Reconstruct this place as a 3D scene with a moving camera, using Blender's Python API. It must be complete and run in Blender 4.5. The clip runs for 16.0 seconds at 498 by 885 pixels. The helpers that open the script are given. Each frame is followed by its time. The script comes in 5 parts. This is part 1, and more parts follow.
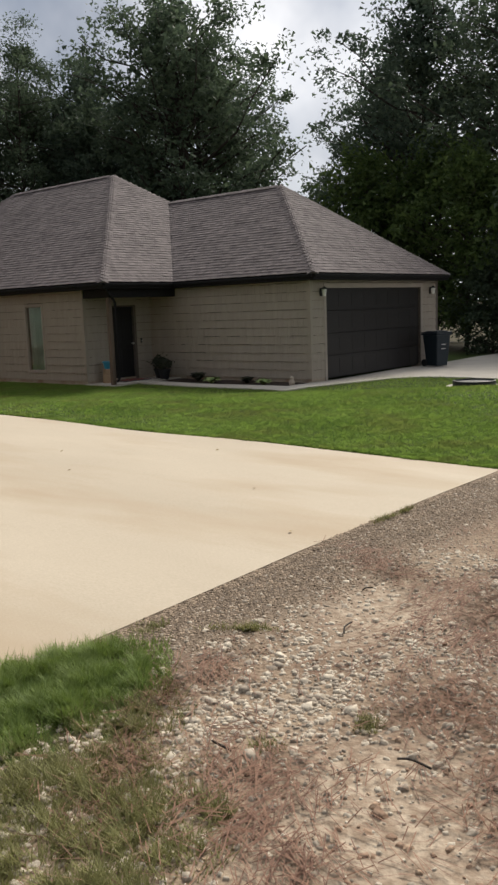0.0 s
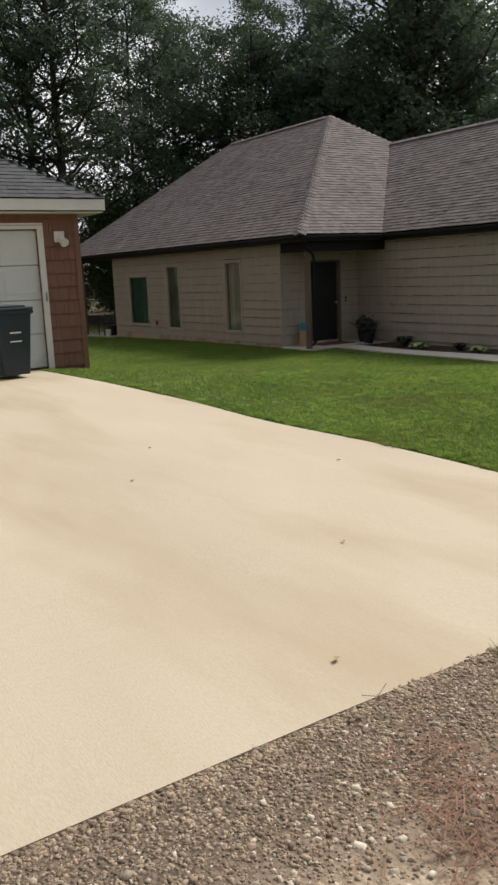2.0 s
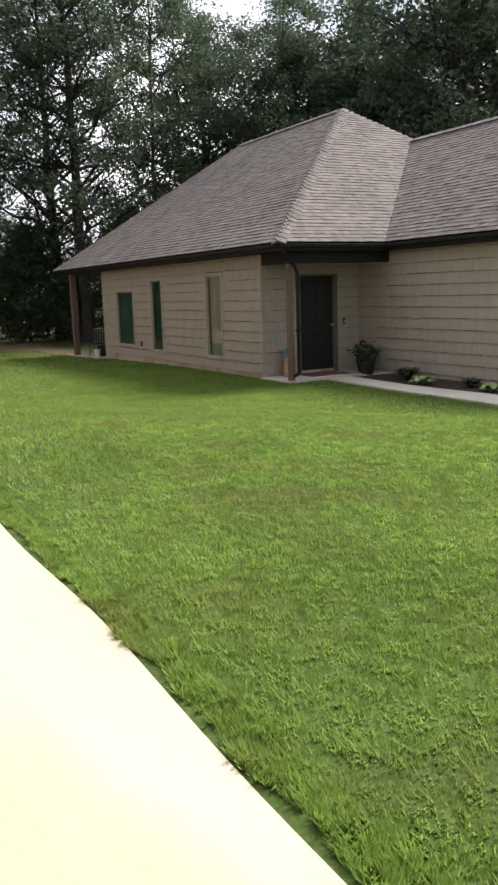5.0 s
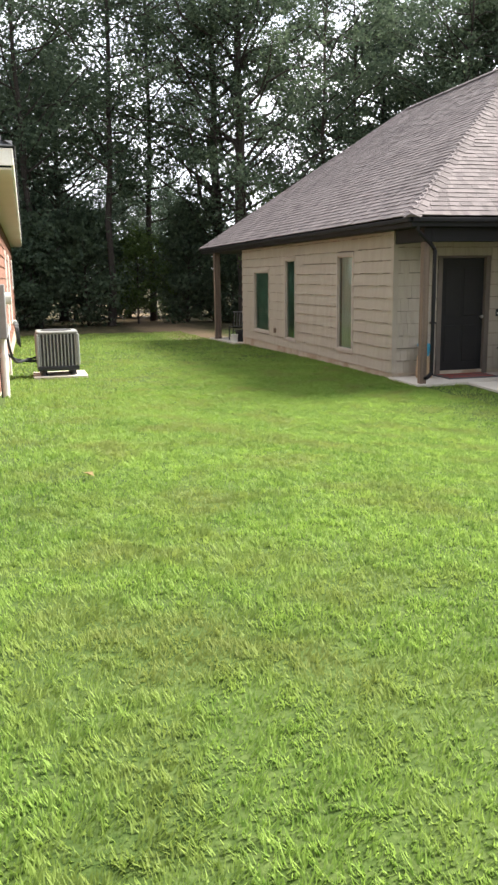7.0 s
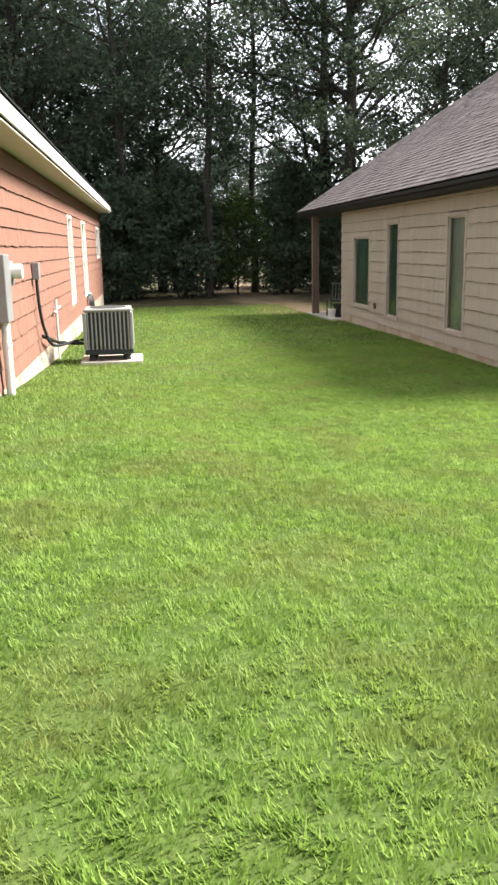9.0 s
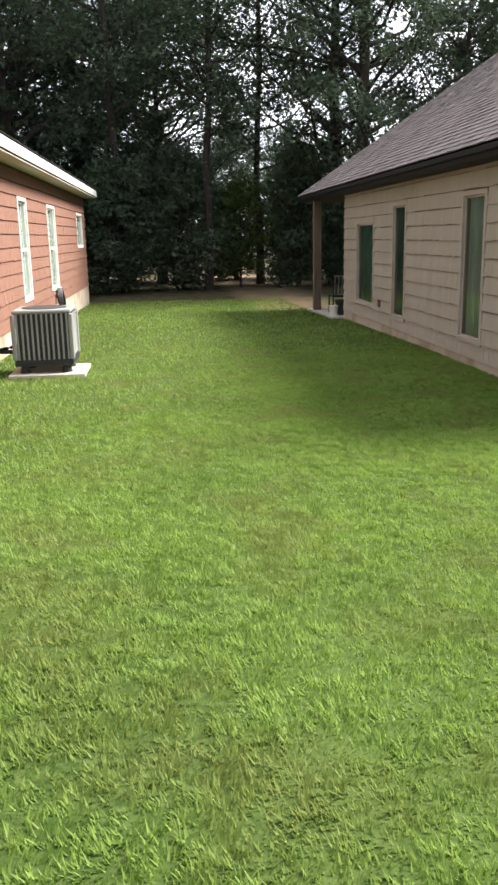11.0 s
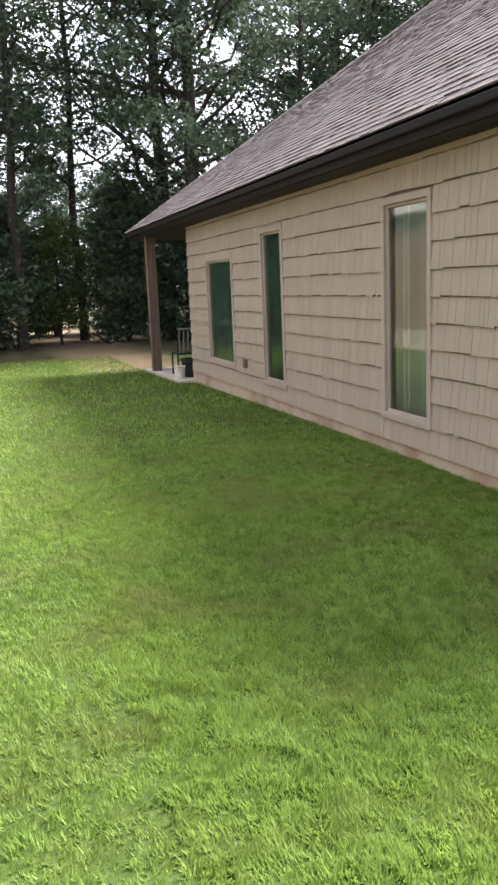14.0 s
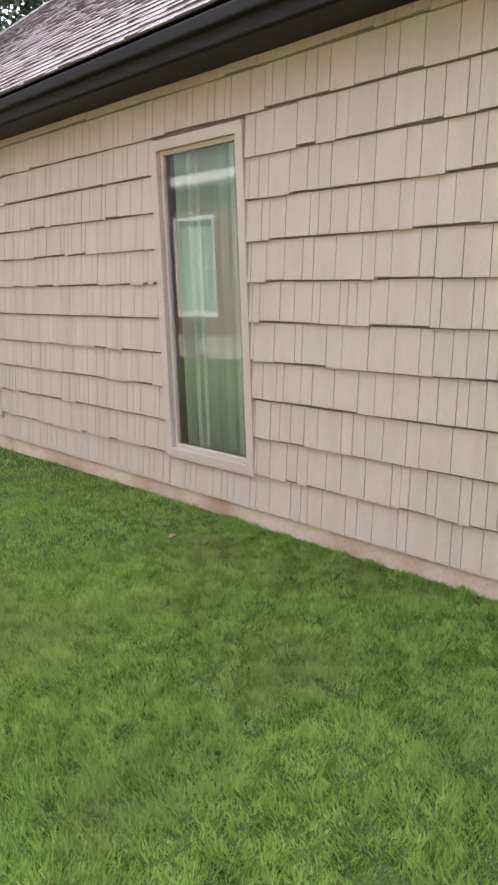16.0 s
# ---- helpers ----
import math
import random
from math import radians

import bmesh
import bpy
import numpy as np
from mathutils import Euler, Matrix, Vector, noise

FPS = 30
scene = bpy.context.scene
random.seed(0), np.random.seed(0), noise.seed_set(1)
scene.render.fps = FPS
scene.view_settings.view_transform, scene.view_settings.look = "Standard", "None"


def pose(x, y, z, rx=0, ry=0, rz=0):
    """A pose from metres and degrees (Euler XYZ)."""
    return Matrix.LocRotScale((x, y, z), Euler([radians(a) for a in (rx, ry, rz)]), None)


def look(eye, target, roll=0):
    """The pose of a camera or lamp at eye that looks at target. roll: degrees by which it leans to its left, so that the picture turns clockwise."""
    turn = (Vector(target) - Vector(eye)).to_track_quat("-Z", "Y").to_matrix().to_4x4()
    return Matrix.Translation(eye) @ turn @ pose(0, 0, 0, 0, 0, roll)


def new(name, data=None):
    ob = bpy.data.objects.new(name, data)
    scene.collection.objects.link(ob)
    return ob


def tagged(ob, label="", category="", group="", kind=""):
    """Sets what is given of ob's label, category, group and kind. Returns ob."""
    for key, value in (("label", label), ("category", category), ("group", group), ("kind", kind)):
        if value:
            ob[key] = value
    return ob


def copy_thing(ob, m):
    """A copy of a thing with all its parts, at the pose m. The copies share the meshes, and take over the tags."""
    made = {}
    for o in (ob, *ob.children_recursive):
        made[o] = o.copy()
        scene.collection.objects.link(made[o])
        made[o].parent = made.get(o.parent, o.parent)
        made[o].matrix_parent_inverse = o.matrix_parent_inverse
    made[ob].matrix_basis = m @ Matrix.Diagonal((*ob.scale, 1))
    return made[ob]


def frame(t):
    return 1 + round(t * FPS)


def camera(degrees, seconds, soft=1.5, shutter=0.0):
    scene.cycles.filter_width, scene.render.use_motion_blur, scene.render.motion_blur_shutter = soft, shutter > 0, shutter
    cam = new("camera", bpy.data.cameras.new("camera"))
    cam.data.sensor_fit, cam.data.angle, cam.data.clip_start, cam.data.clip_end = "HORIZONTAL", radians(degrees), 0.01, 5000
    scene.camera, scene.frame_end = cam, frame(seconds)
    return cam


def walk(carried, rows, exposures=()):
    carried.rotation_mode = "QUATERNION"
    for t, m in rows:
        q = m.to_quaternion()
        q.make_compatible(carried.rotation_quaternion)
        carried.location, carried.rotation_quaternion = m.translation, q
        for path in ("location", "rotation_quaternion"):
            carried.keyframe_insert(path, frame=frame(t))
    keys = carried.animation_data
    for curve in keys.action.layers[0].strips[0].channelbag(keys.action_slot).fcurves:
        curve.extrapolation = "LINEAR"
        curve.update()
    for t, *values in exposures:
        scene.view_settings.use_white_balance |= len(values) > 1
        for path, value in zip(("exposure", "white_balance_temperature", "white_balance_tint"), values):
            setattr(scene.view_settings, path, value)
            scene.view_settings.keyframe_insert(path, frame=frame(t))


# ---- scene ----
cam = camera(33.6, 16.0, 2.6)
PATH = [
    (0, (1.282, -0.345, 1.822), (0.01, 1.164, 1.501), -2.1),
    (0.5, (1.209, 0.166, 1.839), (-0.132, 1.609, 1.49), -0.0),
    (1, (0.995, 0.813, 1.835), (-0.452, 2.144, 1.467), -0.4),
    (1.5, (0.731, 1.437, 1.858), (-0.839, 2.611, 1.464), -1.7),
    (2, (0.33, 2.086, 1.812), (-1.315, 3.148, 1.408), -2.5),
    (2.5, (0.029, 2.705, 1.789), (-1.622, 3.77, 1.418), -1.5),
    (3, (-0.294, 3.257, 1.727), (-1.956, 4.319, 1.396), -1.3),
    (5.5, (-1.965, 6.312, 1.735), (-3.743, 7.135, 1.338), -2.4),
    (6, (-2.325, 6.902, 1.746), (-4.179, 7.513, 1.313), -1.4),
    (6.5, (-2.783, 7.423, 1.745), (-4.665, 7.968, 1.341), -0.6),
    (7, (-3.33, 7.933, 1.729), (-5.218, 8.46, 1.333), -0.8),
    (7.5, (-3.914, 8.302, 1.716), (-5.821, 8.756, 1.317), -1.2),
    (8, (-4.59, 8.654, 1.697), (-6.509, 9.057, 1.303), -1.5),
    (8.5, (-5.235, 8.953, 1.701), (-7.163, 9.247, 1.258), -1.2),
    (11, (-8.362, 10.316, 1.644), (-10.292, 10.51, 1.157), -1.2),
    (11.5, (-9.063, 10.525, 1.629), (-10.965, 10.957, 1.19), -2.2),
    (12, (-9.723, 10.636, 1.617), (-11.59, 11.217, 1.199), -0.8),
    (12.5, (-10.383, 10.711, 1.613), (-12.21, 11.41, 1.194), -0.8),
    (13, (-11.219, 10.726, 1.542), (-13.054, 11.391, 1.105), -0.9),
    (13.5, (-11.982, 10.766, 1.529), (-13.833, 11.367, 1.067), -2.1),
    (14, (-12.718, 10.887, 1.464), (-14.59, 11.478, 1.084), -2.4),
    (14.5, (-13.45, 11.034, 1.406), (-15.275, 11.761, 1.03), -2.6),
    (15, (-14.086, 11.18, 1.36), (-15.791, 12.145, 0.96), -1.4),
    (15.5, (-14.712, 11.22, 1.366), (-16.315, 12.344, 0.954), -1.2),
    (16, (-15.249, 11.383, 1.351), (-16.748, 12.643, 0.944), -2.1),
]
EXPOSURES = [
    (0, -0.12, 6500, 10), (3, 0.02, 6500, 10), (5.5, 1.2, 6450, 10), (7, 1.72, 6400, 10), (8.5, 1.75, 6400, 10), (11, 1.4, 6350, 11),
    (12.5, 1.82, 6300, 12), (14, 2.0, 6250, 13), (15, 2.36, 6150, 14), (15.5, 2.26, 6100, 14), (16, 2.68, 6050, 14),
]
walk(cam, [(t, look(eye, target, roll)) for t, eye, target, roll in PATH], EXPOSURES)

# ---- world, sun ----
SUN_AZ, SUN_EL = radians(12.0), radians(45.0)  # azimuth from +y towards -x
sun_dir = Vector((-math.sin(SUN_AZ) * math.cos(SUN_EL), math.cos(SUN_AZ) * math.cos(SUN_EL), math.sin(SUN_EL)))
world = bpy.data.worlds.new("sky")
scene.world = world
world.use_nodes = True
wn, wl = world.node_tree.nodes, world.node_tree.links
wn.clear()
w_out, w_bg = wn.new("ShaderNodeOutputWorld"), wn.new("ShaderNodeBackground")
w_sky = wn.new("ShaderNodeTexSky")
w_sky.sky_type, w_sky.sun_disc = "NISHITA", False
w_sky.sun_elevation, w_sky.sun_rotation = SUN_EL, -SUN_AZ
w_tc, w_n1, w_ramp, w_mix = wn.new("ShaderNodeTexCoord"), wn.new("ShaderNodeTexNoise"), wn.new("ShaderNodeValToRGB"), wn.new("ShaderNodeMixRGB")
w_n2, w_ramp2 = wn.new("ShaderNodeTexNoise"), wn.new("ShaderNodeValToRGB")
w_n1.inputs["Scale"].default_value, w_n1.inputs["Detail"].default_value = 2.2, 6
w_n2.inputs["Scale"].default_value, w_n2.inputs["Detail"].default_value = 3.5, 5
w_ramp.color_ramp.elements[0].position, w_ramp.color_ramp.elements[1].position = 0.30, 0.52
w_ramp2.color_ramp.elements[0].position, w_ramp2.color_ramp.elements[1].position = 0.38, 0.66
w_ramp2.color_ramp.elements[0].color, w_ramp2.color_ramp.elements[1].color = (4.2, 4.5, 5.2, 1), (11.0, 11.0, 11.2, 1)
wl.new(w_tc.outputs["Generated"], w_n1.inputs["Vector"])
wl.new(w_tc.outputs["Generated"], w_n2.inputs["Vector"])
wl.new(w_n1.outputs["Fac"], w_ramp.inputs["Fac"])
wl.new(w_n2.outputs["Fac"], w_ramp2.inputs["Fac"])
wl.new(w_ramp.outputs["Color"], w_mix.inputs["Fac"])
wl.new(w_sky.outputs["Color"], w_mix.inputs["Color1"])
# thin cloud is brighter round the sun than away from it
w_dot, w_glow, w_mul = wn.new("ShaderNodeVectorMath"), wn.new("ShaderNodeMapRange"), wn.new("ShaderNodeVectorMath")
w_dot.operation, w_mul.operation = "DOT_PRODUCT", "SCALE"
w_dot.inputs[1].default_value = sun_dir
w_glow.inputs["From Min"].default_value, w_glow.inputs["From Max"].default_value = -0.3, 0.9
w_glow.inputs["To Min"].default_value, w_glow.inputs["To Max"].default_value = 0.75, 1.9
wl.new(w_tc.outputs["Generated"], w_dot.inputs[0])
wl.new(w_dot.outputs["Value"], w_glow.inputs["Value"])
wl.new(w_ramp2.outputs["Color"], w_mul.inputs[0])
wl.new(w_glow.outputs["Result"], w_mul.inputs["Scale"])
wl.new(w_mul.outputs["Vector"], w_mix.inputs["Color2"])
wl.new(w_mix.outputs["Color"], w_bg.inputs["Color"])
w_bg.inputs["Strength"].default_value = 0.062
wl.new(w_bg.outputs["Background"], w_out.inputs["Surface"])
sun = new("sun", bpy.data.lights.new("sun", "SUN"))
sun.data.energy, sun.data.angle, sun.data.color = 5.0, radians(22.0), (1.0, 0.94, 0.84)
sun.matrix_basis = look(sun_dir * 60, (0, 0, 0))


# ---- materials ----
def mat(name, dark, light, rough=0.8, scale=6.0, fine=60.0, bump=0.2, island=0.0, obj=0.0, metal=0.0, spec=0.4, stain=None, stain_scale=1.0, stretch=(1, 1, 1), trans=0.0):
    """A surface whose colour goes from dark to light by a coarse and a fine noise, with relief; island and obj: how far single pieces differ."""
    m = bpy.data.materials.new(name)
    m.use_nodes = True
    n, l = m.node_tree.nodes, m.node_tree.links
    b = n["Principled BSDF"]
    b.inputs["Roughness"].default_value, b.inputs["Metallic"].default_value, b.inputs["Specular IOR Level"].default_value = rough, metal, spec
    geo, mp = n.new("ShaderNodeNewGeometry"), n.new("ShaderNodeMapping")
    mp.inputs["Scale"].default_value = stretch
    l.new(geo.outputs["Position"], mp.inputs["Vector"])
    na, nb = n.new("ShaderNodeTexNoise"), n.new("ShaderNodeTexNoise")
    na.inputs["Scale"].default_value, na.inputs["Detail"].default_value = scale, 5
    nb.inputs["Scale"].default_value, nb.inputs["Detail"].default_value = fine, 3
    for x in (na, nb):
        l.new(mp.outputs["Vector"], x.inputs["Vector"])
    add = n.new("ShaderNodeMath")
    add.operation = "ADD"
    l.new(na.outputs["Fac"], add.inputs[0])
    l.new(nb.outputs["Fac"], add.inputs[1])
    fac = add
    for amount, source in ((island, (geo, "Random Per Island")), (obj, (n.new("ShaderNodeObjectInfo"), "Random"))):
        if amount:
            k = n.new("ShaderNodeMath")
            k.operation, k.inputs[1].default_value = "MULTIPLY_ADD", amount
            l.new(source[0].outputs[source[1]], k.inputs[0])
            l.new(fac.outputs[0], k.inputs[2])
            fac = k
    lo = 0.62 + 0.2 * (island + obj)
    hi = 1.38 + 0.8 * (island + obj)
    rng = n.new("ShaderNodeMapRange")
    rng.inputs["From Min"].default_value, rng.inputs["From Max"].default_value = lo, hi
    l.new(fac.outputs[0], rng.inputs["Value"])
    mix = n.new("ShaderNodeMixRGB")
    mix.inputs["Color1"].default_value, mix.inputs["Color2"].default_value = (*dark, 1), (*light, 1)
    l.new(rng.outputs["Result"], mix.inputs["Fac"])
    col = mix
    if stain:
        ns, rs, ms = n.new("ShaderNodeTexNoise"), n.new("ShaderNodeMapRange"), n.new("ShaderNodeMixRGB")
        ns.inputs["Scale"].default_value, ns.inputs["Detail"].default_value = stain_scale, 6
        l.new(mp.outputs["Vector"], ns.inputs["Vector"])
        rs.inputs["From Min"].default_value, rs.inputs["From Max"].default_value = 0.48, 0.68
        rs.inputs["To Max"].default_value = 0.75
        l.new(ns.outputs["Fac"], rs.inputs["Value"])
        l.new(rs.outputs["Result"], ms.inputs["Fac"])
        l.new(mix.outputs["Color"], ms.inputs["Color1"])
        ms.inputs["Color2"].default_value = (*stain, 1)
        col = ms
    l.new(col.outputs["Color"], b.inputs["Base Color"])
    if bump:
        bp = n.new("ShaderNodeBump")
        bp.inputs["Strength"].default_value, bp.inputs["Distance"].default_value = bump, 0.01
        l.new(nb.outputs["Fac"], bp.inputs["Height"])
        l.new(bp.outputs["Normal"], b.inputs["Normal"])
    if trans:
        t, mx = n.new("ShaderNodeBsdfTranslucent"), n.new("ShaderNodeMixShader")
        mx.inputs["Fac"].default_value = trans
        l.new(col.outputs["Color"], t.inputs["Color"])
        l.new(b.outputs[0], mx.inputs[1])
        l.new(t.outputs[0], mx.inputs[2])
        l.new(mx.outputs[0], n["Material Output"].inputs["Surface"])
    return m


def glass(name, tint, ior=1.8):
    m = bpy.data.materials.new(name)
    m.use_nodes = True
    n, l = m.node_tree.nodes, m.node_tree.links
    n.remove(n["Principled BSDF"])
    fr, tr, gl, mx = n.new("ShaderNodeFresnel"), n.new("ShaderNodeBsdfTransparent"), n.new("ShaderNodeBsdfGlossy"), n.new("ShaderNodeMixShader")
    fr.inputs["IOR"].default_value = ior
    tr.inputs["Color"].default_value = (*tint, 1)
    gl.inputs["Roughness"].default_value = 0.01
    l.new(fr.outputs[0], mx.inputs["Fac"])
    l.new(tr.outputs[0], mx.inputs[1])
    l.new(gl.outputs[0], mx.inputs[2])
    l.new(mx.outputs[0], n["Material Output"].inputs["Surface"])
    return m


M_SHAKE = mat("taupe_shake", (0.345, 0.297, 0.243), (0.440, 0.384, 0.316), 0.75, 1.5, 40, 0.25, island=0.12, obj=0.12, stretch=(6, 6, 0.8))
# sheathing toned dark so that the gaps between shakes read as shaded
M_BACK = mat("shade_dark_sheathing", (0.12, 0.10, 0.085), (0.17, 0.14, 0.12), 0.8)
M_RED = mat("red_shake", (0.165, 0.080, 0.056), (0.245, 0.124, 0.088), 0.75, 1.5, 40, 0.25, island=0.35, obj=0.35, stretch=(6, 6, 0.8))
M_ROOF = mat("roof_shingle", (0.072, 0.060, 0.060), (0.185, 0.156, 0.155), 0.92, 1.2, 220, 0.5, island=0.55)
M_ROOF2 = mat("dark_roof_shingle", (0.035, 0.037, 0.042), (0.09, 0.09, 0.098), 0.92, 1.2, 220, 0.5, island=0.8, obj=0.8)
M_FASCIA = mat("dark_brown_fascia", (0.010, 0.0095, 0.010), (0.017, 0.016, 0.017), 0.6, 3, 40, 0.05, spec=0.2)
M_TRIM = mat("taupe_trim", (0.36, 0.31, 0.26), (0.44, 0.38, 0.33), 0.6, 3, 60, 0.08)
M_WHITE = mat("white_trim", (0.66, 0.64, 0.60), (0.80, 0.78, 0.74), 0.55, 2, 60, 0.06)
M_SOFFIT = mat("cream_soffit", (0.50, 0.47, 0.42), (0.60, 0.57, 0.51), 0.7, 2, 40, 0.06)
M_DOOR = mat("black_door", (0.010, 0.010, 0.011), (0.018, 0.017, 0.017), 0.6, 3, 60, 0.05)
M_GDOOR = mat("dark_garage_door", (0.016, 0.014, 0.014), (0.026, 0.023, 0.022), 0.45, 2, 60, 0.05)
M_WGDOOR = mat("white_garage_door", (0.60, 0.62, 0.60), (0.74, 0.75, 0.73), 0.5, 2, 60, 0.05)
M_CONC = mat("drive_concrete", (0.40, 0.335, 0.25), (0.53, 0.455, 0.35), 0.85, 0.6, 90, 0.12, stain=(0.40, 0.31, 0.21), stain_scale=0.9, stretch=(0.5, 1.8, 1))
M_SLAB = mat("porch_concrete", (0.46, 0.42, 0.36), (0.60, 0.55, 0.48), 0.85, 1.2, 90, 0.2)
M_FOUND = mat("foundation_concrete", (0.40, 0.33, 0.26), (0.54, 0.46, 0.37), 0.9, 3, 60, 0.4, stain=(0.28, 0.17, 0.10), stain_scale=2)
M_POST = mat("stained_timber", (0.075, 0.054, 0.041), (0.25, 0.18, 0.135), 0.75, 2, 50, 0.4, stretch=(8, 8, 0.5))
M_GLASS = glass("window_glass", (0.84, 0.97, 0.92), 1.6)
M_CLEAR = glass("clear_glass", (1, 1, 1), 1.0)
M_CURTAIN = mat("curtain_cloth", (0.72, 0.78, 0.75), (0.85, 0.88, 0.86), 0.9, 3, 200, 0.1, trans=0.25)
M_TEAL = mat("teal_curtain", (0.16, 0.29, 0.255), (0.32, 0.48, 0.42), 0.9, 3, 200, 0.1, trans=0.2)
M_BARK = mat("bark", (0.024, 0.019, 0.016), (0.07, 0.058, 0.048), 0.95, 3, 30, 0.9, stretch=(3, 3, 0.6))
M_LEAF = mat("oak_leaf", (0.045, 0.068, 0.048), (0.130, 0.175, 0.102), 0.6, 0.4, 6, 0, island=1.0, spec=0.12, trans=0.42)
M_LEAF2 = mat("pale_leaf", (0.035, 0.065, 0.018), (0.12, 0.17, 0.05), 0.6, 0.4, 6, 0, island=1.0, spec=0.15, trans=0.4)
M_PINE = mat("dark_leaf", (0.046, 0.070, 0.055), (0.120, 0.163, 0.108), 0.65, 0.4, 6, 0, island=1.0, spec=0.12, trans=0.4)
M_BLADE = mat("grass_blade", (0.084, 0.164, 0.022), (0.310, 0.430, 0.092), 0.6, 0.9, 12, 0, island=1.0, spec=0.25, trans=0.5, stain=(0.20, 0.225, 0.060), stain_scale=1.6)
M_METAL = mat("grey_metal", (0.20, 0.20, 0.20), (0.30, 0.30, 0.30), 0.5, 3, 60, 0.05, metal=0.3)
M_BLACK = mat("black_plastic", (0.012, 0.013, 0.015), (0.025, 0.027, 0.030), 0.5, 3, 60, 0.05)


# ---- building helpers ----
def box(bm, x0, y0, z0, x1, y1, z1, bevel=0.0):
    r = bmesh.ops.create_cube(bm, size=1.0, matrix=Matrix.Translation(((x0 + x1) / 2, (y0 + y1) / 2, (z0 + z1) / 2)) @ Matrix.Diagonal((abs(x1 - x0), abs(y1 - y0), abs(z1 - z0), 1)))
    if bevel:
        es = {e for v in r["verts"] for e in v.link_edges}
        bmesh.ops.bevel(bm, geom=list(es), offset=bevel, segments=2, affect="EDGES", profile=0.5)


def tube(bm, a, b, r0, r1=None, n=10):
    a, b = Vector(a), Vector(b)
    d = b - a
    bmesh.ops.create_cone(bm, cap_ends=True, segments=n, radius1=r0, radius2=r1 or r0, depth=d.length, matrix=Matrix.Translation((a + b) / 2) @ d.to_track_quat("Z", "Y").to_matrix().to_4x4())


def base_of(ob):
    return ob.matrix_basis if ob.parent is None else Matrix()


def part(name, bm, material, parent=None, label="", smooth=False):
    """A bmesh, in world places, as one mesh object under a thing or a part."""
    me = bpy.data.meshes.new(name)
    if smooth:
        for fc in bm.faces:
            fc.smooth = True
    bm.to_mesh(me)
    bm.free()
    me.materials.append(material)
    ob = new(name, me)
    if parent:
        ob.parent = parent
        ob.matrix_parent_inverse = base_of(parent).inverted()
    if label:
        ob["label"] = label
    return ob


def raw(name, verts, faces, material, parent=None, kind="", label=""):
    """Plain lists of corners and faces as one mesh object."""
    me = bpy.data.meshes.new(name)
    me.from_pydata(verts, [], faces)
    me.materials.append(material)
    me.update()
    ob = new(name, me)
    if parent:
        ob.parent = parent
        ob.matrix_parent_inverse = base_of(parent).inverted()
    return tagged(ob, label, "", "", kind)


def thing(name, loc, label, category, group=""):
    ob = new(name)
    ob.matrix_basis = Matrix.Translation(loc)
    ob.empty_display_size = 0.2
    return tagged(ob, label, category, group)


def smooth01(a, b, v):
    t = np.clip((v - a) / (b - a), 0, 1)
    return t * t * (3 - 2 * t)


def ground_z(x, y):
    """The lie of the land: the drive's shelf, a hump of lawn, then down to the houses' slabs."""
    x, y = np.asarray(x, float), np.asarray(y, float)
    u = (-x - 9) * 0.6 + (y - 8) * 0.8
    z = 0.37 - 0.535 * smooth01(0.3, 7.0, u) - 0.07 * np.clip(-u / 5.4, 0, 1) - 0.24 * smooth01(19, 36, -x)
    return z + 0.012 * np.sin(x * 1.3 + 0.7) * np.sin(y * 1.1)


# ---- ground ----
def lines(a, b, fine, far):
    near = np.arange(a, b + 1e-6, fine)
    steps = far * (np.arange(1, 15) / 14.0) ** 3 + 0.5
    return np.concatenate([a - steps[::-1], near, b + steps])


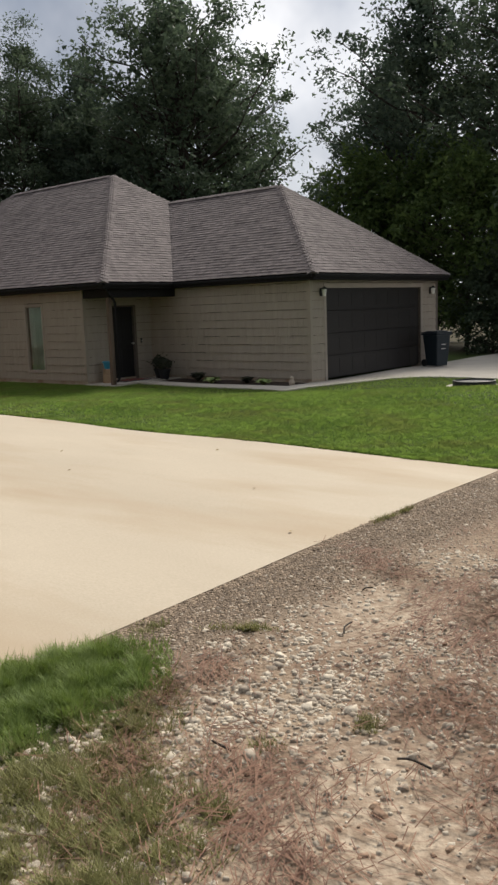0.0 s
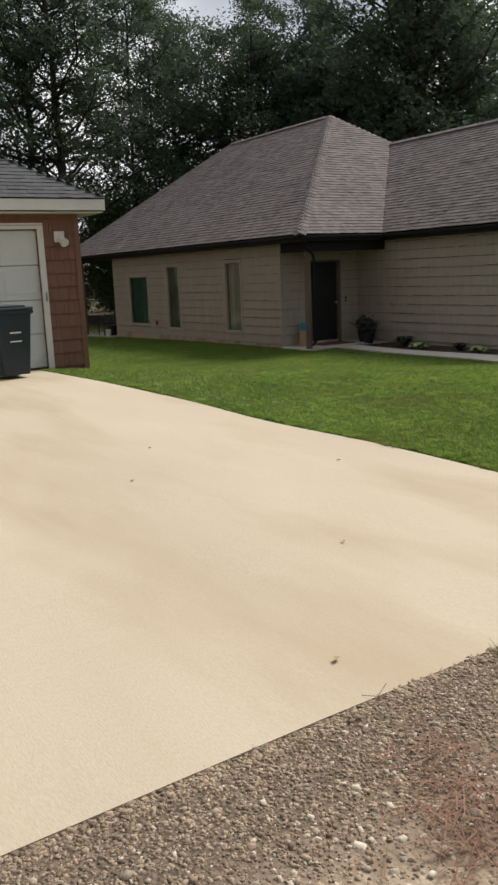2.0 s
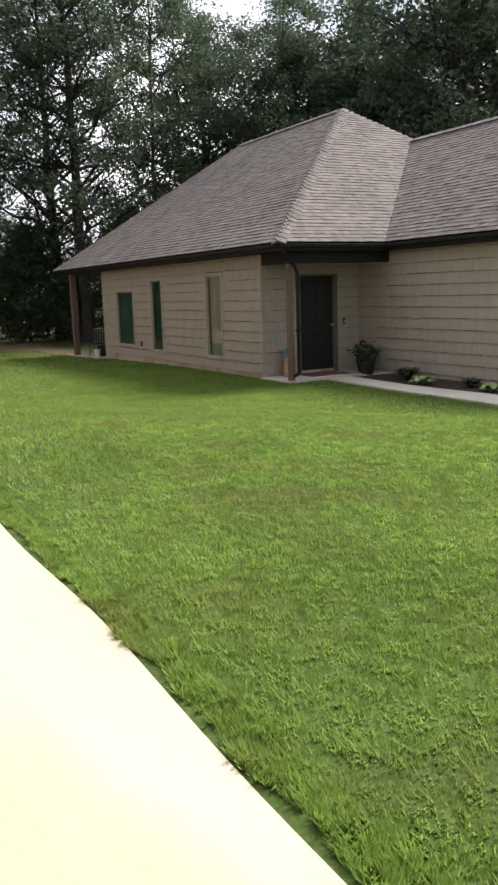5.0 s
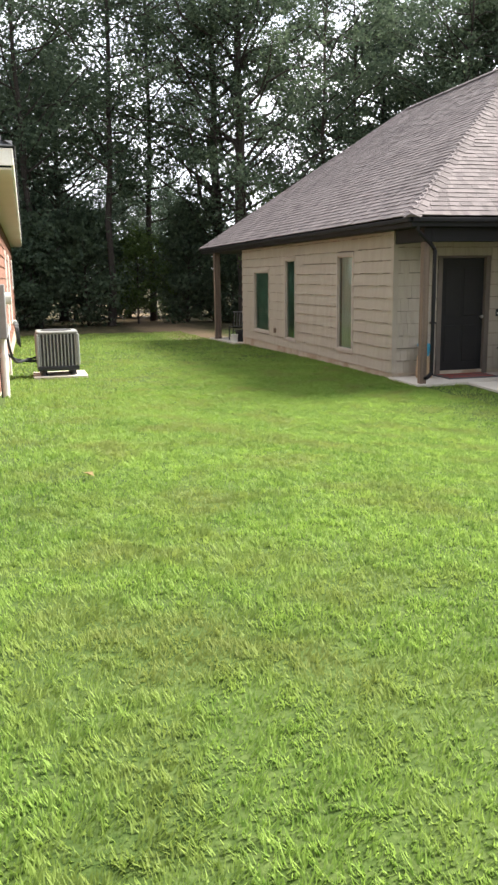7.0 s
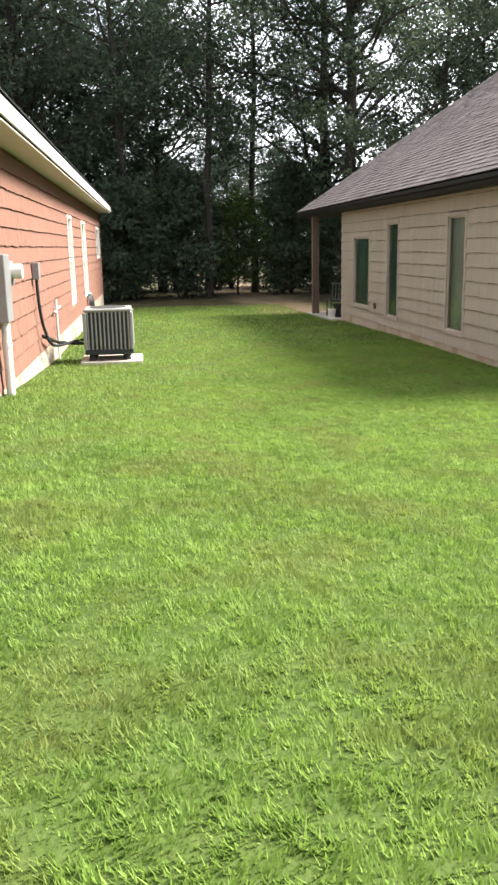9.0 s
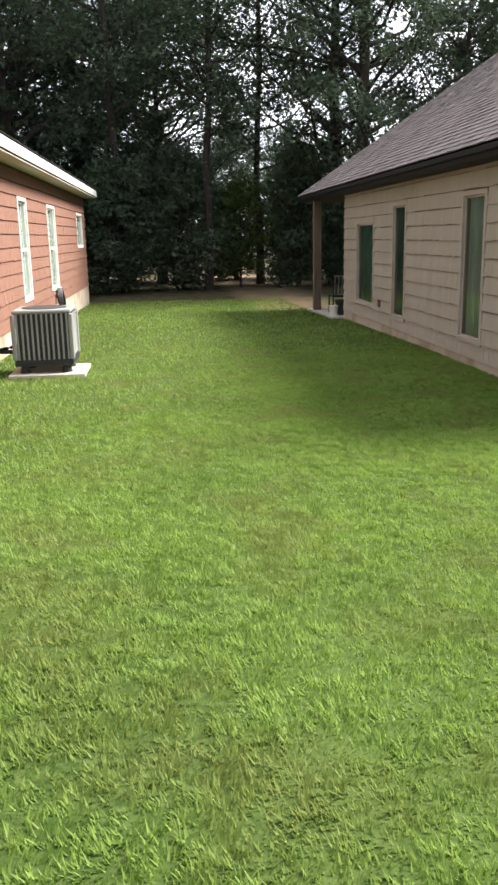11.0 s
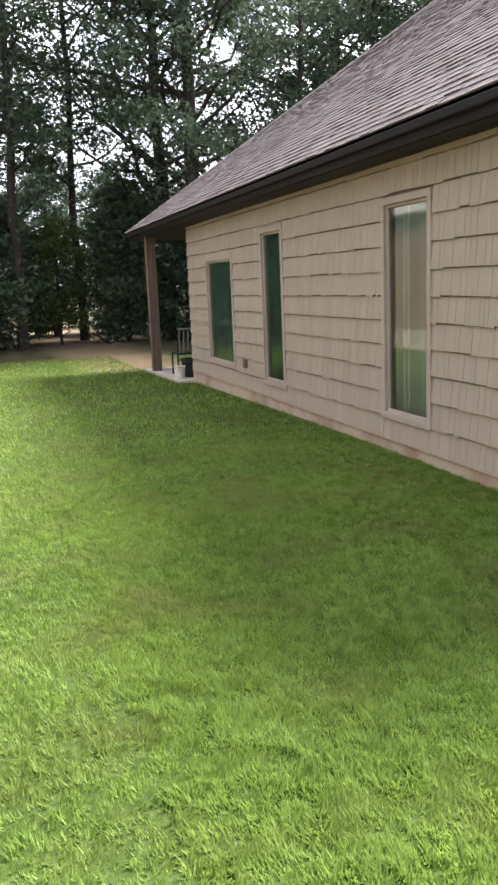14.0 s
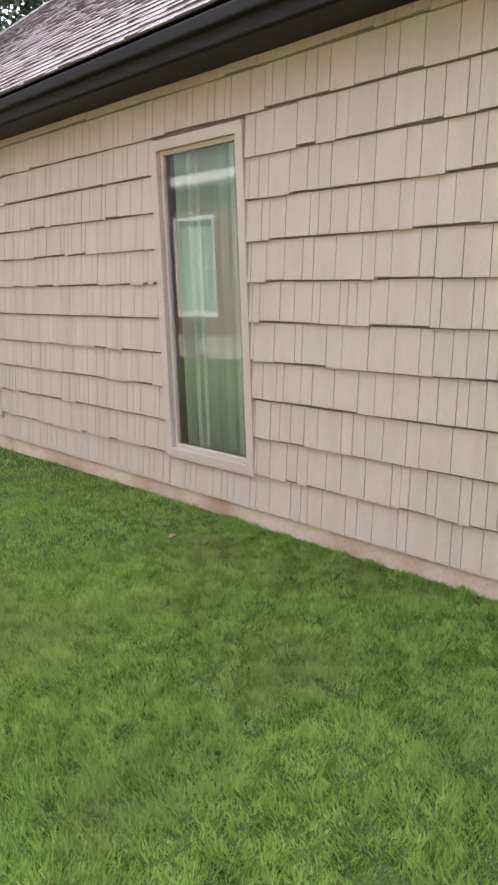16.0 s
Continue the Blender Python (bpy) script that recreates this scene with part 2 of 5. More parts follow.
def build_ground():
    xs, ys = lines(-42, 8, 0.5, 1500), lines(-6, 34, 0.5, 1500)
    gx, gy = np.meshgrid(xs, ys, indexing="ij")
    gz = ground_z(gx, gy)
    verts = np.stack([gx, gy, gz], -1).reshape(-1, 3).tolist()
    nx, ny = len(xs), len(ys)
    faces = [(i * ny + j, (i + 1) * ny + j, (i + 1) * ny + j + 1, i * ny + j + 1) for i in range(nx - 1) for j in range(ny - 1)]
    m = bpy.data.materials.new("ground")
    m.use_nodes = True
    n, l = m.node_tree.nodes, m.node_tree.links
    b = n["Principled BSDF"]
    b.inputs["Roughness"].default_value, b.inputs["Specular IOR Level"].default_value = 0.95, 0.15
    geo, sep = n.new("ShaderNodeNewGeometry"), n.new("ShaderNodeSeparateXYZ")
    l.new(geo.outputs["Position"], sep.inputs[0])

    def tex(scale, detail=5):
        t = n.new("ShaderNodeTexNoise")
        t.inputs["Scale"].default_value, t.inputs["Detail"].default_value = scale, detail
        l.new(geo.outputs["Position"], t.inputs["Vector"])
        return t.outputs["Fac"]

    def ramp(fac, a, b2, c0, c1):
        r, x = n.new("ShaderNodeMapRange"), n.new("ShaderNodeMixRGB")
        r.inputs["From Min"].default_value, r.inputs["From Max"].default_value = a, b2
        l.new(fac, r.inputs["Value"])
        l.new(r.outputs["Result"], x.inputs["Fac"])
        for c, s in ((c0, "Color1"), (c1, "Color2")):
            if isinstance(c, tuple):
                x.inputs[s].default_value = (*c, 1)
            else:
                l.new(c, x.inputs[s])
        return x.outputs["Color"]

    def edge(axis, at, wide, wobble, up=True):
        """0 to 1 across a soft, uneven line."""
        a = n.new("ShaderNodeMath")
        a.operation, a.inputs[1].default_value = "MULTIPLY_ADD", wobble
        l.new(tex(1.7), a.inputs[0])
        l.new(sep.outputs[axis], a.inputs[2])
        r = n.new("ShaderNodeMapRange")
        lo, hi = at - wide + wobble / 2, at + wide + wobble / 2
        r.inputs["From Min"].default_value, r.inputs["From Max"].default_value = (lo, hi) if up else (hi, lo)
        l.new(a.outputs[0], r.inputs["Value"])
        return r.outputs["Result"]

    def mul(a, c, op="MULTIPLY"):
        k = n.new("ShaderNodeMath")
        k.operation = op
        l.new(a, k.inputs[0])
        l.new(c, k.inputs[1])
        return k.outputs[0]

    grass = ramp(tex(0.7), 0.35, 0.68, (0.030, 0.053, 0.010), (0.054, 0.083, 0.017))
    grass = ramp(tex(28), 0.42, 0.75, grass, (0.072, 0.100, 0.026))
    def spot(cx, cy, r, soft, wobble=0.5):
        """1 inside an uneven round patch of the plan."""
        v = n.new("ShaderNodeVectorMath")
        v.operation, v.inputs[1].default_value = "DISTANCE", (cx, cy, 0.31)
        l.new(geo.outputs["Position"], v.inputs[0])
        a = n.new("ShaderNodeMath")
        a.operation, a.inputs[1].default_value = "MULTIPLY_ADD", wobble
        l.new(tex(4.0), a.inputs[0])
        l.new(v.outputs["Value"], a.inputs[2])
        q = n.new("ShaderNodeMapRange")
        q.inputs["From Min"].default_value, q.inputs["From Max"].default_value = r + soft + wobble / 2, r - soft + wobble / 2
        l.new(a.outputs[0], q.inputs["Value"])
        return q.outputs["Result"]

    dirt = ramp(tex(1.6), 0.40, 0.60, (0.215, 0.150, 0.105), (0.340, 0.265, 0.190))
    dirt = ramp(tex(60, 3), 0.48, 0.66, dirt, (0.165, 0.115, 0.080))
    for cx, cy, r in ((-0.72, 3.1, 0.42), (0.10, 1.60, 0.42), (0.75, 2.9, 0.4), (-0.1, 4.6, 0.5)):
        dirt = ramp(spot(cx, cy, r, 0.22), 0.0, 1.0, dirt, ramp(tex(24), 0.42, 0.62, (0.300, 0.228, 0.165), (0.455, 0.370, 0.280)))
    band = edge(0, -1.15, 0.25, 0.4, False)
    dirt = ramp(band, 0.0, 1.0, dirt, ramp(tex(70, 3), 0.4, 0.62, (0.085, 0.064, 0.048), (0.200, 0.155, 0.118)))
    litter = ramp(tex(2.5), 0.35, 0.65, (0.035, 0.032, 0.016), (0.085, 0.070, 0.035))
    # gravel and dirt: before the lawn's edge, beside the drive
    g = mul(edge(1, 6.72, 0.06, 0.14, False), edge(0, -2.1, 0.1, 0.1))
    # weeds in the gravel next to the drive's end
    weeds = mul(mul(edge(1, 1.95, 0.3, 1.0, False), edge(0, -0.75, 0.4, 1.2, False)), tex(3.0))
    col = ramp(g, 0, 1, grass, dirt)
    col = ramp(weeds, 0.25, 0.45, col, ramp(tex(9), 0.4, 0.6, (0.085, 0.070, 0.038), (0.060, 0.085, 0.022)))
    wood = mul(edge(0, -35.5, 1.5, 3, False), edge(1, 29.5, 1.5, 3), "MAXIMUM")
    col = ramp(wood, 0, 1, col, litter)
    bare = mul(mul(edge(0, -31.0, 0.8, 2.0, False), edge(1, 12.9, 0.5, 1.0)), edge(1, 15.5, 0.8, 1.5, False))
    col = ramp(bare, 0.2, 0.9, col, (0.17, 0.125, 0.075))
    l.new(col, b.inputs["Base Color"])
    bp = n.new("ShaderNodeBump")
    bp.inputs["Strength"].default_value, bp.inputs["Distance"].default_value = 0.5, 0.02
    l.new(tex(40, 4), bp.inputs["Height"])
    l.new(bp.outputs["Normal"], b.inputs["Normal"])
    return raw("ground", verts, faces, m, None, "structure", "mown lawn, bare gravel and woodland floor")


ground = build_ground()


def sheet(name, outline_x, y_of, material, label, lift=0.02, skirt=0.12):
    """A slab that follows the land: columns at outline_x, each from y_of(x)[0] to y_of(x)[1]."""
    verts, faces, rows = [], [], 24
    for x in outline_x:
        a, c = y_of(x)
        for k in range(rows + 1):
            y = a + (c - a) * k / rows
            verts.append((x, y, float(ground_z(x, y)) + lift))
    w = rows + 1
    nx = len(outline_x)
    faces = [(i * w + k, (i + 1) * w + k, (i + 1) * w + k + 1, i * w + k + 1) for i in range(nx - 1) for k in range(rows)]
    rim = [i * w + rows for i in range(nx)] + [(nx - 1) * w + k for k in range(rows - 1, -1, -1)] + [i * w for i in range(nx - 2, -1, -1)] + [k for k in range(1, rows)]
    low = {}
    for i in rim:
        low[i] = len(verts)
        x, y, z = verts[i]
        verts.append((x, y, z - skirt))
    for i, j in zip(rim, rim[1:] + rim[:1]):
        faces.append((i, low[i], low[j], j))
    return raw(name, verts, faces, material, None, "structure", label)


def drive_edge(x):
    return 6.71 + 0.015 * math.sin(x * 2.2)


drive = sheet("driveway", np.linspace(-13.4, -1.70, 60).tolist(), lambda x: (-30.0, drive_edge(x)), M_CONC, "pale tan poured concrete driveway", 0.008)
apron = sheet("garage_apron", [-11.16, -10.9, -10.6, -10.3, -10.05, -9.8, -9.5, -9.2, -8.8, -8.2, -7.4, -5, -2, 2, 6, 12], lambda x: (float(np.interp(x, (-10.6, -10.3, -9.8, -9.2, -8.6), (15.75, 17.1, 18.7, 19.35, 19.5))), 28.5), M_SLAB, "pale concrete apron before the garage", 0.03)


# ---- shakes and shingles ----
def wall_shakes(length, height, holes, rng, course=0.2245, joint=0.0095):
    """Places of the shakes on a wall: (u0, u1, v0, v1) in the wall's plane, with the holes left out and a shadow joint over each course."""
    out = []
    k = 0
    while k * course < height:
        v0 = k * course
        # left open over the dark sheathing, as the shade line under the next butts
        v1 = min((k + 1) * course - joint, height)
        u, drop, drift = -rng.uniform(0, 0.1), rng.uniform(-0.006, 0.006), rng.uniform(-0.003, 0.003)
        while u < length:
            w = rng.choice((0.06, 0.085, 0.11, 0.14, 0.17)) * rng.uniform(0.92, 1.08)
            a, c = max(u, 0.0), min(u + w, length)
            u += w
            drop += drift + rng.uniform(-0.002, 0.002)
            if abs(drop) > 0.008 or rng.random() < 0.10:
                drop, drift = -drop * rng.uniform(0.2, 0.8), rng.uniform(-0.0035, 0.0035)
            spans = [(a, c, v0 + drop if k else v0, v1 + 0.3 * drop)]
            for h0, h1, g0, g1 in holes:
                nxt = []
                for s0, s1, t0, t1 in spans:
                    if s1 <= h0 or s0 >= h1 or t1 <= g0 or t0 >= g1:
                        nxt.append((s0, s1, t0, t1))
                        continue
                    if s0 < h0:
                        nxt.append((s0, h0, t0, t1))
                    if s1 > h1:
                        nxt.append((h1, s1, t0, t1))
                    m0, m1 = max(s0, h0), min(s1, h1)
                    if t0 < g0 - 0.01:
                        nxt.append((m0, m1, t0, g0))
                    if t1 > g1 + 0.01:
                        nxt.append((m0, m1, g1, t1))
                spans = nxt
            out += [s for s in spans if s[1] - s[0] > 0.012 and s[3] - s[2] > 0.02]
        k += 1
    return out


def shake_mesh(spans, origin, along, outward, gap=0.0042):
    o, a, n = Vector(origin), Vector(along), Vector(outward)
    up = Vector((0, 0, 1))
    verts, faces = [], []
    for u0, u1, v0, v1 in spans:
        i = len(verts)
        e = gap / 2
        for v, t in ((v0, 0.032), (v1, 0.012)):
            for u in (u0 + e, u1 - e):
                verts.append(tuple(o + a * u + up * v + n * t))
                verts.append(tuple(o + a * u + up * v + n * 0.0005))
        # 0 low-left front, 1 back, 2 low-right front, 3 back, 4..7 top
        faces += [(i, i + 2, i + 6, i + 4), (i, i + 1, i + 3, i + 2), (i, i + 4, i + 5, i + 1), (i + 2, i + 3, i + 7, i + 6), (i + 4, i + 6, i + 7, i + 5)]
    return verts, faces


def shake_wall(parent, name, origin, along, outward, length, height, holes, material, seed, singles=None):
    """Shakes on a wall. singles: a stretch of the wall in which each shake is an object of its own."""
    rng = random.Random(seed)
    spans = wall_shakes(length, height, holes, rng)
    lone = [s for s in spans if singles and singles[0] <= s[0] and s[1] <= singles[1] and singles[2] <= s[2]][:300]
    rest = [s for s in spans if s not in set(lone)]
    v, fcs = shake_mesh(rest, origin, along, outward)
    raw("shake_cladding", v, fcs, material, parent, "stuff")
    return lone


def roof_plane(parent, e0, e1, r0, r1, material, seed, exposure=0.14, name="roof_cladding"):
    """Courses of shingles on the plane with eave e0-e1 and ridge r0-r1."""
    rng = random.Random(seed)
    e0, e1, r0, r1 = (Vector(p) for p in (e0, e1, r0, r1))
    a = (e1 - e0).normalized()
    slope = ((r0 - e0) - a * (r0 - e0).dot(a))
    height = slope.length
    s = slope / height
    nrm = a.cross(s).normalized()
    if nrm.z < 0:
        nrm = -nrm
    uL1, uR1, uR0 = (r0 - e0).dot(a), (r1 - e0).dot(a), (e1 - e0).length
    verts, faces = [], []
    k, n = 0, int(height / exposure)
    for k in range(n + 1):
        v0, v1 = k * exposure, min((k + 1) * exposure + 0.02, height)
        f = v0 / height
        left, right = uL1 * f, uR0 + (uR1 - uR0) * f
        u = left - rng.uniform(0, 0.2)
        while u < right:
            w = rng.choice((0.10, 0.13, 0.16, 0.21)) * rng.uniform(0.9, 1.1)
            c0, c1 = max(u, left), min(u + w, right)
            u += w
            if c1 - c0 < 0.02:
                continue
            t = rng.choice((0.010, 0.013, 0.018))
            i = len(verts)
            for vv, tt in ((v0, t), (v0, 0.0), (v1, 0.003)):
                for uu in (c0 + 0.001, c1 - 0.001):
                    verts.append(tuple(e0 + a * uu + s * vv + nrm * tt))
            faces += [(i, i + 1, i + 5, i + 4), (i, i + 2, i + 3, i + 1), (i, i + 4, i + 2), (i + 1, i + 3, i + 5)]
    return raw(name, verts, faces, material, parent, "stuff")


def caps(parent, a, b, material, seed, step=0.2):
    """Bent cap shingles along a hip or ridge."""
    rng = random.Random(seed)
    a, b = Vector(a), Vector(b)
    d = (b - a).normalized()
    side = d.cross(Vector((0, 0, 1))).normalized()
    up = side.cross(d).normalized()
    verts, faces = [], []
    n = int((b - a).length / step)
    drop = 0.075 if abs(d.z) > 0.05 else 0.09
    for k in range(n):
        p, q = a + d * (k * step), a + d * ((k + 1) * step + 0.05)
        i = len(verts)
        lift = 0.035 + rng.uniform(0, 0.006)
        for c, h in ((p, lift), (q, lift - 0.012)):
            for o, z in ((-0.15, -drop), (0, 0), (0.15, -drop)):
                verts.append(tuple(c + side * o + up * (h + z)))
        verts.append(tuple(p - up * 0.02))
        faces += [(i, i + 1, i + 4, i + 3), (i + 1, i + 2, i + 5, i + 4), (i, i + 6, i + 1), (i + 1, i + 6, i + 2)]
    return raw("ridge_capping", verts, faces, material, parent, "stuff")


def solid_wall(bm, axis, at, depth, u0, u1, z0, z1, holes):
    """A wall along axis with its outer face at `at`, going `depth` inwards (signed), with holes (u0, u1, z0, z1) through it."""
    cuts = sorted({u0, u1, *[h[0] for h in holes], *[h[1] for h in holes]})
    for a, c in zip(cuts, cuts[1:]):
        mid = (a + c) / 2
        zs = [(z0, z1)]
        for h in holes:
            if h[0] < mid < h[1]:
                zs = [(z0, h[2]), (h[3], z1)]
        for p, q in zs:
            if q - p > 0.001:
                lo, hi = sorted((at, at + depth))
                if axis == "x":
                    box(bm, a, lo, p, c, hi, q)
                else:
                    box(bm, lo, a, p, hi, c, q)


# ---- taupe house ----
SL, EV, RG = -0.154, 2.645, 6.55  # slab, eave and ridge heights
CB = -0.052  # foot of the cladding
WX0, WX1, WY = -27.3, -17.08, 14.505  # window wall
PX = -17.08
NY, GX, GY1 = 17.05, -11.18, 23.85
W1, W2, W3 = (-26.08, -24.58, 0.185, 1.885), (-23.29, -22.43, 0.115, 2.15), (-19.79, -18.89, 0.145, 2.166)
TOP = 2.47
house = thing("house", (-20, 19, -0.1), "single-storey taupe shake house with a brown hipped roof", "house")
bm = bmesh.new()
solid_wall(bm, "x", WY, 0.18, WX0, PX, CB, TOP, [W1, W2, W3])
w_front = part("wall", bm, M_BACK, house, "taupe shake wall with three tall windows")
DOOR = (15.43, 16.36, SL + 0.02, 2.0)
bm = bmesh.new()
solid_wall(bm, "y", PX, -0.18, WY + 0.18, NY + 0.2, CB, TOP, [DOOR])
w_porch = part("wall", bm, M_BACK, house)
bm = bmesh.new()
solid_wall(bm, "x", NY, 0.18, PX, GX, CB, TOP, [])
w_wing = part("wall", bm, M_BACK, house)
GD = (17.75, 22.88, -0.12, 2.27)
bm = bmesh.new()
solid_wall(bm, "y", GX, -0.18, NY + 0.18, GY1, CB, TOP, [GD])
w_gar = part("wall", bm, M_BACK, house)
bm = bmesh.new()
box(bm, WX0, WY + 0.18, SL, WX0 + 0.18, 24.6, TOP)
box(bm, WX0 + 0.18, 24.42, SL, -17.0, 24.6, TOP)
box(bm, -17.0, GY1, SL, GX, GY1 + 0.18, TOP)
box(bm, -17.0, GY1 + 0.18, SL, -16.82, 24.6, TOP)
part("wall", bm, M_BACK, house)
for x0, y0, x1, y1 in ((WX0 - 0.01, WY - 0.012, PX + 0.01, WY + 0.3), (PX - 0.3, WY + 0.3, PX, NY), (PX, NY, GX + 0.01, NY + 0.3), (GX - 0.3, NY + 0.3, GX, GD[0]), (GX - 0.3, GD[1], GX, GY1)):
    bm = bmesh.new()
    box(bm, x0, y0, -0.35, x1, y1, CB)
    part("foundation", bm, M_FOUND, house, "low stained concrete foundation")

# shakes of each wall
front_lone = shake_wall(w_front, "shakes", (WX0, WY, CB), (1, 0, 0), (0, -1, 0), PX - WX0, TOP - CB, [(w[0] - WX0, w[1] - WX0, w[2] - CB, w[3] - CB) for w in (W1, W2, W3)], M_SHAKE, 1, (5.9, 9.95, 0.0))
shake_wall(w_porch, "shakes", (PX, WY, CB), (0, 1, 0), (1, 0, 0), NY - WY, TOP - CB, [(DOOR[0] - WY - 0.08, DOOR[1] - WY + 0.08, -0.1, 2.0 - CB + 0.04)], M_SHAKE, 2)
shake_wall(w_wing, "shakes", (PX, NY, CB), (1, 0, 0), (0, -1, 0), GX - PX, TOP - CB, [], M_SHAKE, 3)
shake_wall(w_gar, "shakes", (GX, NY, CB), (0, 1, 0), (1, 0, 0), GY1 - NY, TOP - CB, [(GD[0] - NY - 0.1, GD[1] - NY + 0.1, -0.1, 2.27 - CB + 0.14)], M_SHAKE, 4)


def corner_board(parent, x, y, z0, z1, sx, sy, material):
    """An upright L of two boards over an outer corner; sx, sy: the way outwards."""
    bm = bmesh.new()
    o, w = 0.036, 0.06
    pts = [(x + sx * o, y + sy * o), (x - sx * w, y + sy * o), (x - sx * w, y + sy * 0.004), (x + sx * 0.004, y + sy * 0.004), (x + sx * 0.004, y - sy * w), (x + sx * o, y - sy * w)]
    lo, hi = [bm.verts.new((*p, z0)) for p in pts], [bm.verts.new((*p, z1)) for p in pts]
    for k in range(6):
        bm.faces.new((lo[k], lo[(k + 1) % 6], hi[(k + 1) % 6], hi[k]))
    bm.faces.new(lo)
    bm.faces.new(hi)
    bmesh.ops.recalc_face_normals(bm, faces=bm.faces)
    return part("corner_board", bm, material, parent)


corner_board(house, PX, WY, CB, TOP, 1, -1, M_SHAKE)
corner_board(house, GX, NY, CB, TOP, 1, -1, M_SHAKE)

# main roof and wing roof
EX0, EX1, EY0, EY1 = -31.45, -15.77, 14.16, 25.1
RX0, RX1, RY = -27.05, -21.25, 19.62
VX1, VY0, VY1 = -10.85, 16.765, 24.2
AX, AY, AZ = -14.9, 20.85, 5.56
VALX = EX1 - (AZ - EV) * (EX1 - RX1) / (RG - EV)
roof = part("roof", (lambda b: b)(bmesh.new()), M_ROOF, house, "weathered brown asphalt shingle hipped roof")
me = roof.data
rv = [(EX0, EY0, EV), (EX1, EY0, EV), (EX1, EY1, EV), (EX0, EY1, EV), (RX0, RY, RG), (RX1, RY, RG),
      (EX1, VY0, EV), (VX1, VY0, EV), (VX1, VY1, EV), (EX1, VY1, EV), (AX, AY, AZ), (VALX, AY, AZ)]
rf = [(0, 1, 5, 4), (1, 2, 5), (2, 3, 4, 5), (3, 0, 4), (6, 7, 10, 11), (7, 8, 10), (8, 9, 11, 10)]
n0 = len(rv)
rv += [(x, y, EV - 0.02) for x, y, z in rv[:4]]
rf.append((n0, n0 + 3, n0 + 2, n0 + 1))
me.from_pydata(rv, [], rf)
me.update()
roof_plane(roof, (EX0, EY0 - 0.02, EV), (EX1, EY0 - 0.02, EV), (RX0, RY, RG), (RX1, RY, RG), M_ROOF, 11)
roof_plane(roof, (EX1 + 0.02, EY0, EV), (EX1 + 0.02, EY1, EV), (RX1, RY, RG), (RX1, RY, RG), M_ROOF, 12)
roof_plane(roof, (EX1 - 1.0, VY0 - 0.02, EV), (VX1, VY0 - 0.02, EV), (VALX, AY, AZ), (AX, AY, AZ), M_ROOF, 13)
roof_plane(roof, (VX1 + 0.02, VY0, EV), (VX1 + 0.02, VY1, EV), (AX, AY, AZ), (AX, AY, AZ), M_ROOF, 14)
for a, c, k in (((EX1, EY0, EV), (RX1, RY, RG), 21), ((VX1, VY0, EV), (AX, AY, AZ), 22), ((EX0, EY0, EV), (RX0, RY, RG), 23), ((RX0, RY, RG), (RX1, RY, RG), 24), ((VALX, AY, AZ), (AX, AY, AZ), 25), ((VX1, VY1, EV), (AX, AY, AZ), 26)):
    caps(roof, a, c, M_ROOF, k)


def eave_run(parent, pts, material, drop=0.17):
    """Fascia boards under the roof's edge."""
    for (x0, y0), (x1, y1) in zip(pts, pts[1:]):
        bm = bmesh.new()
        ox, oy = (0.0, 0.035) if y0 == y1 else (0.035, 0.0)
        box(bm, min(x0, x1) - ox * 0.3, min(y0, y1) - oy * 0.3, EV - drop, max(x0, x1) + ox * 0.3, max(y0, y1) + oy * 0.3, EV - 0.03, 0.004)
        part("fascia", bm, material, parent)
        bm = bmesh.new()
        box(bm, min(x0, x1) - ox * 1.9, min(y0, y1) - oy * 1.9, EV - 0.10, max(x0, x1) + ox * 1.9, max(y0, y1) + oy * 1.9, EV - 0.028, 0.012)
        part("gutter", bm, material, parent, "dark metal gutter")


eave_run(house, [(EX0, EY0 + 0.03), (EX1 - 0.03, EY0 + 0.03), (EX1 - 0.03, VY0 + 0.03), (VX1 - 0.03, VY0 + 0.03), (VX1 - 0.03, VY1 - 0.03)], M_FASCIA)
bm = bmesh.new()
box(bm, EX0 + 0.05, EY0 + 0.06, TOP, EX1 - 0.06, EY1, TOP + 0.03)
box(bm, EX1 - 0.06, VY0 + 0.06, TOP, VX1 - 0.06, VY1 - 0.06, TOP + 0.03)
part("soffit", bm, M_FASCIA, house, "dark painted soffit")


def post(x, y, z0, z1, w=0.15):
    ob = thing("porch_post", (x, y, z0), "dark-stained square timber porch post", "post", "porch posts")
    bm = bmesh.new()
    box(bm, x - w / 2, y - w / 2, z0, x + w / 2, y + w / 2, z1, 0.008)
    part("shaft", bm, M_POST, ob)
    return ob


post(-16.05, 14.57, -0.2, TOP, 0.115)
post(-29.95, 14.36, -0.33, TOP, 0.19)


# beams over the porch
for x0, y0, x1, y1 in ((PX, 14.50, -15.97, 14.64), (-16.11, 14.64, -15.97, NY)):
    bm = bmesh.new()
    box(bm, x0, y0, 2.24, x1, y1, TOP, 0.006)
    part("porch_beam", bm, M_FASCIA, house, "dark painted porch beam")


